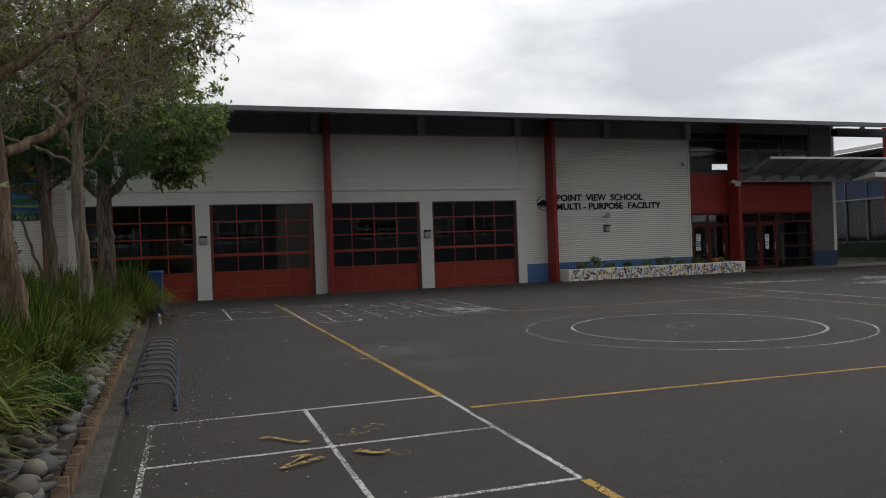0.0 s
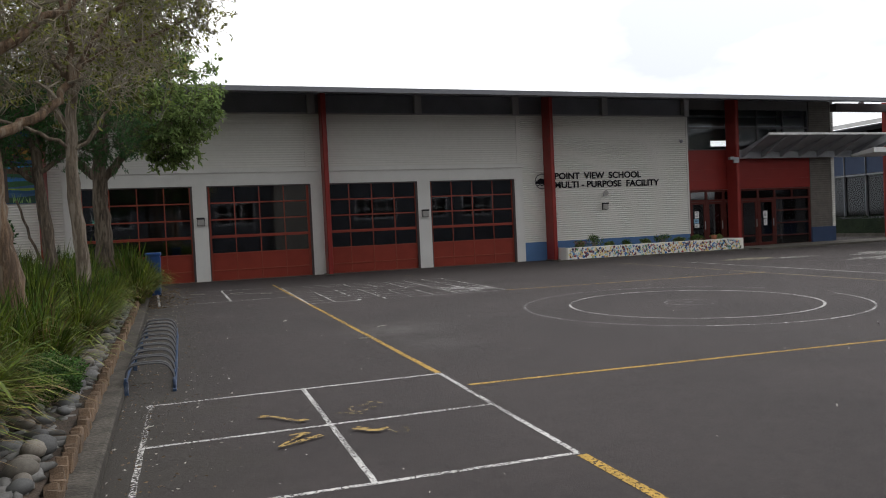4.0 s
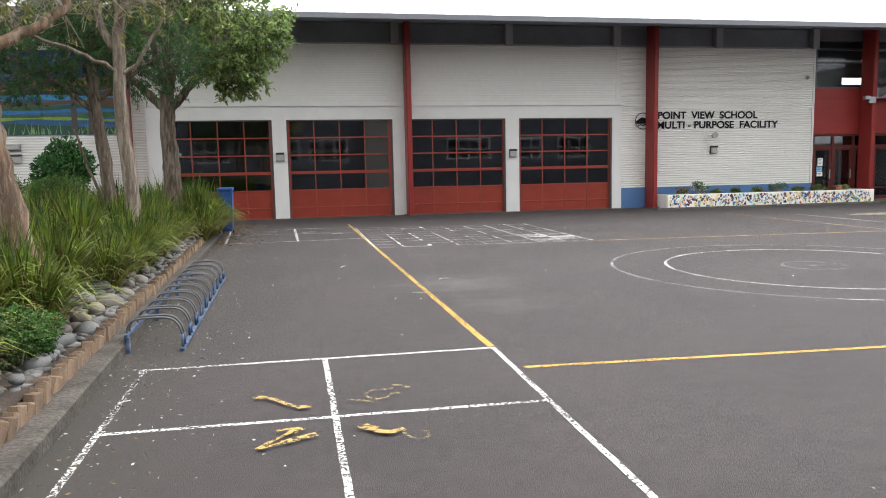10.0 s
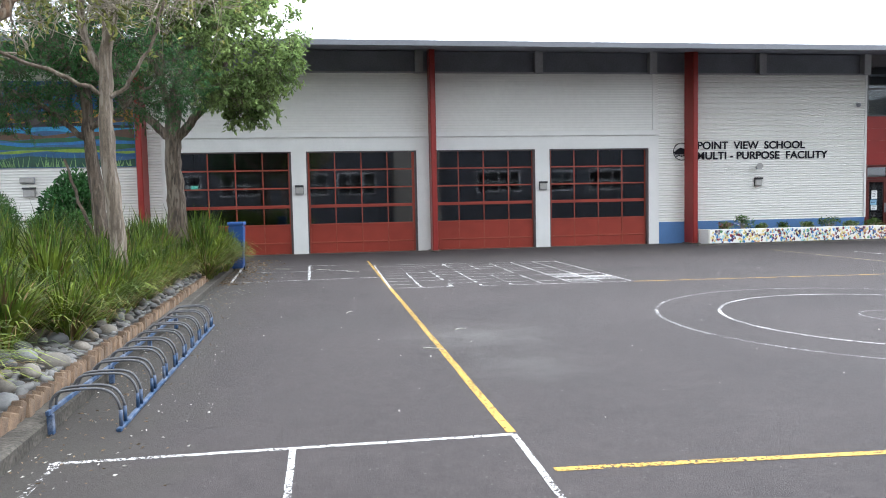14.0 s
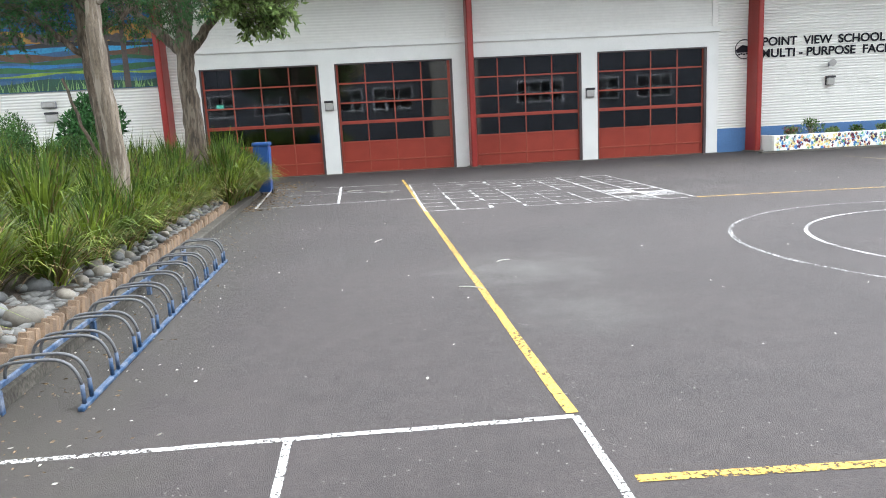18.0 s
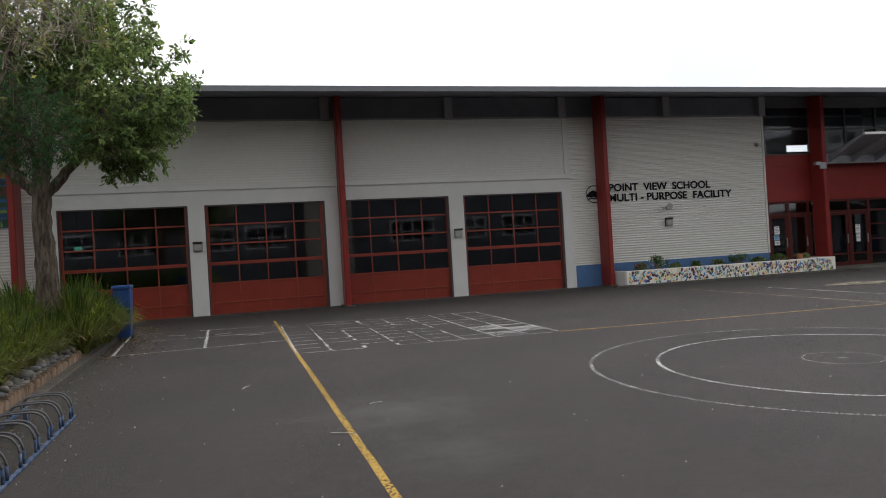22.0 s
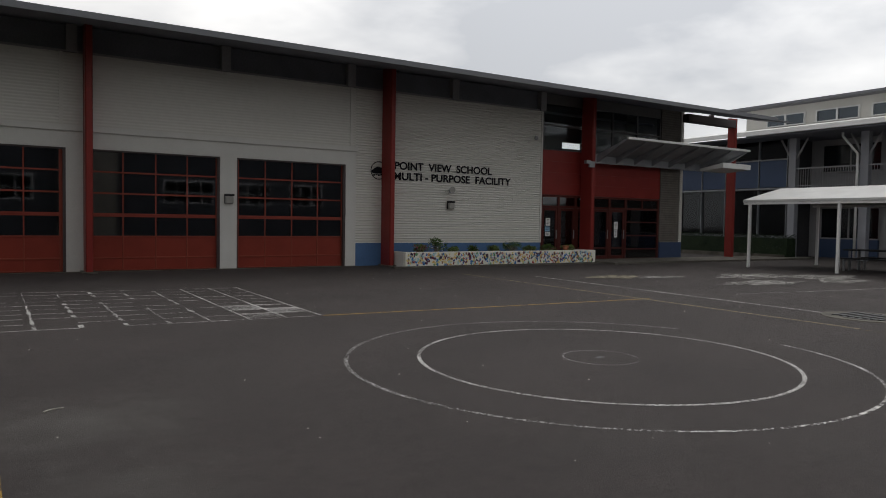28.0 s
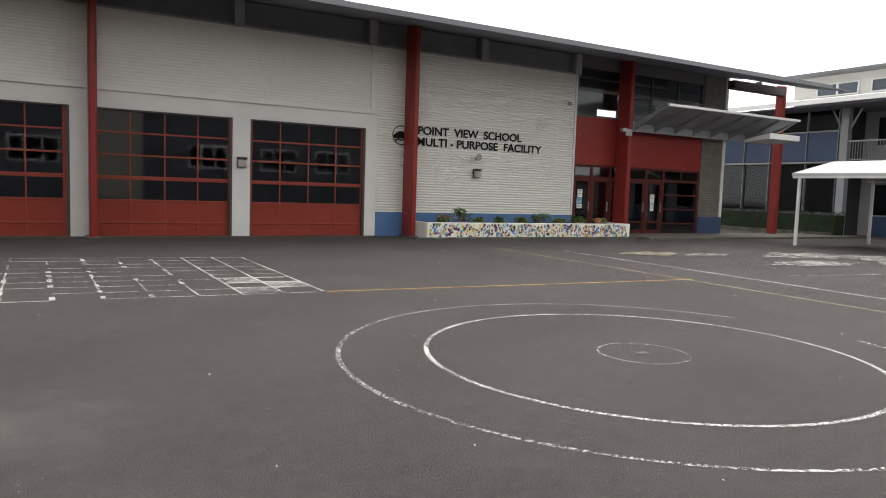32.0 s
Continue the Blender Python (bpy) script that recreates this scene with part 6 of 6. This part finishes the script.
for x, y, s in ((-5.05, -15.7, 0.78), (-5.08, -14.8, 0.8), (-5.12, -14.0, 0.8), (-5.18, -13.35, 0.85), (-5.2, -12.6, 0.78), (-5.25, -11.8, 0.75), (-5.3, -11.0, 0.78), (-5.45, -13.5, 0.9), (-5.5, -12.3, 0.9), (-5.12, -17.95, 0.85), (-4.9, -18.25, 0.85), (-5.1, -19.75, 0.8), (-5.05, -20.4, 0.8), (-5.1, -21.1, 0.9), (-5.45, -17.6, 0.85), (-5.35, -20.0, 1.0), (-5.5, -19.3, 1.05), (-5.3, -18.6, 1.0), (-5.3, -20.8, 1.0), (-4.98, -20.15, 0.72), (-5.35, -10.2, 0.8), (-5.38, -9.4, 0.8), (-5.35, -8.6, 0.82), (-5.35, -7.8, 0.85), (-5.08, -6.75, 0.95), (-5.12, -6.2, 0.95), (-5.0, -7.25, 0.85), (-5.1, -8.2, 1.1), (-5.12, -7.5, 1.15), (-5.35, -7.9, 1.25), (-5.02, -9.0, 0.85), (-5.45, -7.2, 1.1), (-5.22, -7.0, 0.95), (-5.28, -6.2, 1.0), (-5.3, -5.3, 1.0), (-5.6, -6.6, 1.25), (-5.65, -5.6, 1.2), (-5.38, -6.5, 0.9), (-5.4, -5.8, 0.85), (-5.5, -5.2, 0.9), (-5.75, -6.2, 1.05), (-5.8, -5.2, 1.05), (-5.85, -4.3, 1.0)):
    g = thing("grass_tuft", "dense tuft of long green strap leaves with dry tips", "grass", "ornamental grass tufts", at=(x, y, soil_z(x, y) - 0.03), rz=rng.uniform(0, 360))
    g.matrix_world = g.matrix_world @ Matrix.Diagonal((s, s, s * 0.95, 1))
    for nm, me, turn in (("green_leaves", tufts[int(rng.integers(6))][0], 0.0), ("dry_leaves", tufts[int(rng.integers(6))][1], 0.0), ("dry_leaves", tufts[int(rng.integers(6))][1], 70.0)):
        ob = new(nm, me)
        ob.parent = g
        ob.matrix_basis = pose(0, 0, 0, 0, 0, turn)

# shrubs
make_shrub((-4.68, -19.15, 0.17), (0.26, 0.5, 0.23), M_LEAF_LOW, "low green leafy shrub at the stone edge", 61, 6500, 0.036, 0.015)
make_shrub((-4.85, -18.45, 0.2), (0.2, 0.25, 0.16), M_LEAF_LOW, "low green leafy shrub at the stone edge", 62, 700, 0.05, 0.022, M_PETAL_PINK)
for k, (x, y, rx, ry, rz, lf, n, ln) in enumerate(((-11.7, -8.0, 1.3, 1.3, 1.7, M_LEAF_LOW, 26000, 0.085), (-10.75, -8.5, 0.7, 0.8, 1.35, M_LEAF_LOW, 13000, 0.075), (-9.6, -12.5, 1.1, 1.0, 0.62, M_LEAF_LOW, 4500, 0.07), (-11.5, -13.0, 1.3, 1.0, 0.6, M_LEAF_LOW, 4500, 0.07), (-9.0, -9.5, 0.9, 0.8, 0.6, M_LEAF_LOW, 4500, 0.06), (-10.3, -6.5, 1.0, 0.7, 0.75, M_LEAF_LOW, 6500, 0.065), (-8.6, -6.4, 0.9, 0.6, 0.6, M_LEAF_LOW, 5000, 0.06), (-12.9, -4.0, 1.1, 0.7, 0.8, M_LEAF_LOW, 6500, 0.065), (-11.5, -3.0, 0.45, 0.5, 0.95, M_LEAF_LOW, 4200, 0.06), (-9.45, -3.4, 0.95, 0.6, 1.12, M_LEAF_FERN, 5600, 0.13), (-12.5, -2.0, 0.6, 0.5, 0.8, M_LEAF_SHRUB, 2000, 0.07))):
    make_shrub((x, y, soil_z(x, y) - 0.03), (rx, ry, rz), lf, "rounded leafy garden shrub in the bed", 70 + k, n, ln, ln * 0.45)

# trees
near_tree = make_tree((-5.28, -17.13, 0.2), [(-0.02, 0.0, 0), (-0.09, -0.12, 0.7), (-0.15, -0.22, 1.3), (-0.18, -0.3, 1.9), (-0.2, -0.35, 2.5), (-0.26, -0.4, 3.2), (-0.42, -0.32, 4.5), (-0.5, -0.2, 5.8)], (0.15, 0.06),
          [([(-0.2, -0.34, 2.33), (-0.04, -0.28, 2.45), (0.21, -0.1, 2.62), (0.49, 0.25, 3.05), (0.79, 0.65, 3.78), (1.11, 1.05, 4.34), (1.5, 1.5, 4.9)], 0.062, 0.018),
           ([(-0.17, -0.28, 1.72), (-0.36, -0.31, 2.0), (-0.62, -0.33, 2.4), (-1.0, -0.4, 3.2), (-1.4, -0.4, 4.3)], 0.085, 0.035),
           ([(-0.2, -0.34, 2.38), (-0.5, -0.3, 2.4), (-1.0, -0.2, 2.48), (-1.6, 0.0, 2.95)], 0.045, 0.02),
           ([(-0.26, -0.4, 3.05), (-0.06, -0.32, 3.22), (0.25, -0.12, 3.58), (0.7, 0.2, 4.05), (1.1, 0.4, 4.6)], 0.065, 0.022),
           ([(0.49, 0.25, 3.05), (0.5, 0.3, 3.5), (0.42, 0.3, 4.1), (0.5, 0.3, 4.8)], 0.04, 0.015),
           ([(0.49, 0.25, 3.1), (0.2, 0.9, 3.5), (0.1, 1.8, 3.9)], 0.035, 0.015),
           ([(0.6, 0.4, 3.35), (1.1, 0.6, 3.6), (1.7, 0.9, 4.0)], 0.03, 0.012),
           ([(-0.3, -0.4, 2.9), (-1.0, 0.2, 3.2), (-2.0, 0.6, 3.7)], 0.045, 0.02)],
          [((0.3, 0.3, 3.35), (1.2, 1.0, 0.45), 0.14), ((0.3, 0.7, 4.3), (1.5, 1.5, 1.05), 0.6), ((-1.5, 0.2, 4.3), (1.9, 1.7, 1.3), 0.6), ((-0.9, -0.3, 3.75), (1.2, 0.9, 0.6), 0.3), ((1.35, 1.1, 4.45), (0.85, 0.9, 0.75), 0.28), ((1.75, 0.9, 4.7), (0.55, 0.6, 0.5), 0.1)],
          M_BARK_TAN, M_LEAF_OLIVE, "leaning tree with tan peeling bark and thin olive crown", 5, 600, 6, 0.072, 0.028, 0.27, 0.28, 0.3, M_TWIG, 4, -0.1)
M_FRUIT = material("ripe_fruit_skin", (0.42, 0.07, 0.04), 0.45, var=0.2, scale=18, fine=60, bump=0.03, other=(0.5, 0.2, 0.05))
bm = bmesh.new()
fruit_path = smooth_path([(-0.62, -0.33, 2.4), (-0.45, -1.1, 2.42), (-0.32, -1.87, 2.3), (-0.12, -2.87, 2.1), (0.43, -4.07, 1.84), (0.72, -4.36, 1.76), (0.87, -4.37, 1.68)], 3)
tube_into(bm, fruit_path, [0.03 - 0.026 * k / (len(fruit_path) - 1) for k in range(len(fruit_path))], 6)
part("fruit_branch", bm, M_BARK_TAN, near_tree)
for fx, fz in ((0.76, 1.747), (0.78, 1.715), (0.807, 1.68)):
    bm = bmesh.new()
    bmesh.ops.create_uvsphere(bm, u_segments=14, v_segments=10, radius=0.021, matrix=pose(fx, -4.385, fz))
    for v in bm.verts:
        off = math.hypot(v.co.x - fx, v.co.y + 4.385)
        v.co.z -= 0.008 * max(0.0, 1 - off / 0.012) * (1 if v.co.z > fz else -0.4)
    for f in bm.faces:
        f.smooth = True
    part("fruit", bm, M_FRUIT, near_tree, "small ripe red and orange fruit")
rng_f = np.random.default_rng(4)
ends = np.array([(0.87, -4.37, 1.68)] * 9) + rng_f.normal(0, 0.008, (9, 3))
spray = new("fruit_leaves", leaf_mesh("fruit_leaves", ends, rng_f.normal(size=(9, 3)) * [1, 0.6, 0.8], 0.06, 0.016, leaf_material("pale_leaf", (0.36, 0.38, 0.24), (0.24, 0.27, 0.15)), rng_f))
spray.parent = near_tree
tagged(spray, "pale narrow leaves beside the fruit")
make_tree((-5.44, -12.85, 0.3), [(0.05, 0, 0), (0.0, 0.0, 1.0), (-0.06, 0.0, 2.2), (-0.04, 0.05, 3.1), (0.02, 0.1, 4.3), (0.12, 0.1, 6.2)], (0.118, 0.055),
          [([(-0.05, 0, 2.75), (-0.55, -0.2, 3.0), (-1.2, -0.3, 3.25), (-2.0, -0.5, 3.75), (-2.7, -0.6, 4.2)], 0.034, 0.013),
           ([(-0.05, 0, 2.7), (0.25, 0.05, 2.95), (0.55, 0.1, 3.5), (0.8, 0.1, 4.3)], 0.033, 0.014),
           ([(-0.05, 0.05, 3.0), (-0.3, 0.1, 3.5), (-0.45, 0.2, 4.6), (-0.6, 0.2, 5.8)], 0.065, 0.028),
           ([(-0.05, 0.05, 3.35), (0.12, 0.0, 3.9), (0.25, 0.0, 4.8), (0.3, 0.0, 5.8)], 0.06, 0.028),
           ([(0.0, 0.1, 4.0), (0.5, -0.3, 4.8), (0.9, -0.5, 5.8)], 0.04, 0.02)],
          [((-0.3, 0.0, 5.2), (2.2, 1.9, 1.5), 0.7), ((-1.7, -0.5, 3.9), (1.1, 1.0, 0.8), 0.18), ((0.9, -0.2, 4.3), (0.9, 0.9, 0.8), 0.15)],
          M_BARK_GREY, M_LEAF_OLIVE, "slim pale grey tree with bare twigs and sparse leaves", 9, 430, 5, 0.09, 0.036, 0.36, 0.6, 0.34, M_TWIG, 3, -0.05)
make_tree((-6.3, -10.9, 0.3), [(0.1, 0, 0), (0.0, 0.0, 1.2), (-0.1, 0.0, 2.3), (-0.15, 0.1, 3.3), (-0.2, 0.1, 4.2)], (0.12, 0.06),
          [([(-0.1, 0, 2.3), (-0.8, 0.1, 2.9), (-1.6, 0.2, 3.3)], 0.05, 0.02), ([(-0.1, 0, 2.5), (0.5, 0.2, 3.0), (1.0, 0.3, 3.4)], 0.05, 0.02), ([(0.08, 0, 0.3), (-0.2, -0.1, 1.2), (-0.45, -0.1, 2.0)], 0.03, 0.02)],
          [((-1.1, 0.1, 3.4), (1.25, 1.2, 0.8), 0.6), ((0.7, 0.3, 3.4), (1.0, 0.9, 0.7), 0.3), ((-0.2, 0.2, 4.3), (1.0, 0.9, 0.7), 0.2)],
          M_BARK_DARK, M_LEAF_FERN, "small tree with dark trunk and feathery deep green foliage", 13, 460, 26, 0.062, 0.015, 0.3, 0.0, 0.16, None, 4, -0.25)
make_tree((-5.74, -7.96, 0.3), [(0.0, 0, 0), (-0.02, 0.0, 1.0), (-0.05, 0.0, 2.0), (-0.02, 0.0, 2.9), (0.1, 0.05, 4.2), (0.2, 0.1, 6.2)], (0.225, 0.08),
          [([(-0.02, 0, 2.6), (0.3, 0.0, 2.95), (0.75, -0.1, 3.5), (1.2, -0.2, 4.4)], 0.11, 0.05),
           ([(-0.02, 0, 2.6), (-0.4, 0.0, 2.95), (-0.9, 0.0, 3.5), (-1.4, 0.0, 4.5)], 0.11, 0.05),
           ([(0.0, 0, 2.9), (-0.1, -0.4, 3.6), (-0.2, -0.8, 4.8), (-0.2, -0.9, 6.0)], 0.08, 0.04),
           ([(0.05, 0.03, 3.6), (0.6, 0.2, 4.6), (1.0, 0.2, 5.9)], 0.06, 0.03)],
          [((1.35, -0.2, 4.6), (1.35, 1.4, 1.3), 0.34), ((0.2, 0.0, 6.0), (1.9, 1.7, 1.3), 0.34), ((-1.2, 0.0, 4.9), (1.4, 1.4, 1.2), 0.2), ((1.4, -0.5, 3.45), (0.8, 0.7, 0.5), 0.14)],
          M_BARK_DARK, M_LEAF_DARK, "sturdy tree with dark bark and dense green crown", 17, 620, 11, 0.12, 0.05, 0.24, 0.06, 0.16, None, 5, -0.12)

# ---- bicycle rack ----
rk = thing("bicycle_rack", "low blue steel bicycle rack with worn grey hoops", "bicycle rack", at=(-3.83, -18.1, 0), rz=2.4)
L = 4.15
part("ground_rail", boxes((-0.018, -0.06, 0.0, 0.018, L + 0.05, 0.026), bevel=0.005), M_BLUE_STEEL, rk)
part("upper_rail", boxes((-0.447, -0.06, 0.137, -0.423, L + 0.05, 0.172), bevel=0.005), M_BLUE_STEEL, rk)
for k in range(4):
    y = 0.0 + k * (L / 3)
    part("leg", boxes((-0.455, y - 0.02, 0.0, -0.415, y + 0.02, 0.137), bevel=0.004), M_BLUE_STEEL, rk)
M_HOOP = material("worn_hoop_steel", (0.10, 0.10, 0.105), 0.55, 0.2, var=0.2, scale=9, fine=80, bump=0.1)
for k in range(10):
    for j in (0, 1):
        y = k * 0.445 + j * 0.105
        prof = [(-0.435, 0.16), (-0.428, 0.22), (-0.39, 0.272), (-0.33, 0.287), (-0.2, 0.29), (-0.11, 0.282), (-0.05, 0.25), (-0.014, 0.19), (0.0, 0.13)]
        bm = bmesh.new()
        tube_into(bm, smooth_path([(x, y, z) for x, z in prof], 2), [0.0098] * 17, 8)
        hoop = part("hoop", bm, M_HOOP, rk, "bare grey hoop worn free of paint")
        bm = bmesh.new()
        tube_into(bm, [(0.0, y, 0.025), (0.0, y, 0.135)], [0.0125, 0.0125], 8)
        part("hoop_foot", bm, M_BLUE_STEEL, hoop, "blue painted foot")

# ---- bin ----
bn = thing("wheelie_bin", "blue plastic wheelie bin standing among the grass", "bin", at=(-4.93, -5.7, 0.0))
bn.matrix_world = bn.matrix_world @ Matrix.Diagonal((0.62, 0.62, 1.22, 1))
M_BIN = material("blue_plastic", (0.02, 0.075, 0.25), 0.45, var=0.1, scale=6, fine=40, bump=0.03)
bm = bmesh.new()
vs = [bm.verts.new(p) for p in ((-0.22, -0.25, 0.06), (0.22, -0.25, 0.06), (0.22, 0.25, 0.06), (-0.22, 0.25, 0.06), (-0.28, -0.33, 0.9), (0.28, -0.33, 0.9), (0.28, 0.33, 0.9), (-0.28, 0.33, 0.9))]
for q in ((3, 2, 1, 0), (4, 5, 6, 7), (0, 1, 5, 4), (1, 2, 6, 5), (2, 3, 7, 6), (3, 0, 4, 7)):
    bm.faces.new([vs[i] for i in q])
bmesh.ops.bevel(bm, geom=list(bm.edges), offset=0.03, segments=2, affect="EDGES")
part("body", bm, M_BIN, bn)
part("lid", boxes((-0.3, -0.36, 0.902, 0.3, 0.36, 0.97), bevel=0.02), M_BIN, bn)
for x in (-0.2, 0.2):
    bm = bmesh.new()
    tube_into(bm, [(x - 0.03, 0.3, 0.1), (x + 0.03, 0.3, 0.1)], [0.1, 0.1], 16)
    part("wheel", bm, M_BLACK, bn)

# ---- litter: fallen leaves and petals on the asphalt ----
M_LITTER = material("pale_litter", (0.48, 0.46, 0.40), 0.8, var=0.25, scale=9, fine=60, bump=0.1, island=0.35)
M_LITTER_BROWN = material("brown_litter", (0.20, 0.14, 0.08), 0.85, var=0.3, scale=9, fine=60, bump=0.1, island=0.4)
rng = np.random.default_rng(31)


def litter(name, pts, length, width, mat, label):
    pts = np.array(pts)
    d = rng.normal(size=pts.shape) * [1, 1, 0.12]
    ob = new(name, leaf_mesh(name, pts, d, length, width, mat, rng))
    ob.parent = ground
    tagged(ob, label, kind="stuff")


wide = [(rng.uniform(-3.9, 16), rng.uniform(-25, -1), 0.006) for k in range(300)]
litter("pale_scraps", wide, 0.022, 0.014, M_LITTER, "small pale petals and scraps on the asphalt")
near = [(kerb_x(y) + abs(rng.normal(0, 0.35)), y, 0.006) for y in rng.uniform(-25, -3, 1000)]
litter("fallen_leaves", near, 0.026, 0.010, M_LITTER_BROWN, "dry leaf litter along the kerb")
near = [(kerb_x(y) + abs(rng.normal(0, 0.6)), y, 0.006) for y in rng.uniform(-25, -3, 480)]
litter("pale_scraps", near, 0.024, 0.009, M_LITTER, "pale dry scraps along the kerb")
far = [(kerb_x(y) + abs(rng.normal(0, 0.45)), y, 0.007) for y in rng.uniform(-9, -2.4, 480)]
litter("fallen_leaves", far, 0.06, 0.028, M_LITTER_BROWN, "drift of dry leaves in the gutter")

# loose twigs lying on the asphalt
for x, y, turn, ln in ((-1.45, -15.97, -28, 0.24), (-1.0, -14.9, 30, 0.16), (-2.3, -13.2, 70, 0.2), (-3.95, -19.5, 60, 0.1), (-2.9, -6.1, 15, 0.35), (-3.9, -5.6, 160, 0.4), (-2.2, -6.9, 8, 0.3)):
    tw = thing("fallen_twig", "thin pale dry twig lying on the asphalt", "twig", "fallen twigs", at=(x, y, 0.007), rz=turn)
    bm = bmesh.new()
    tube_into(bm, smooth_path([(-ln / 2, 0, 0.0), (-ln * 0.1, 0.012, 0.002), (ln / 2, -0.008, 0.0)], 3), [0.005, 0.0055, 0.0055, 0.005, 0.0045, 0.004, 0.003], 5)
    part("stem", bm, M_LITTER, tw)
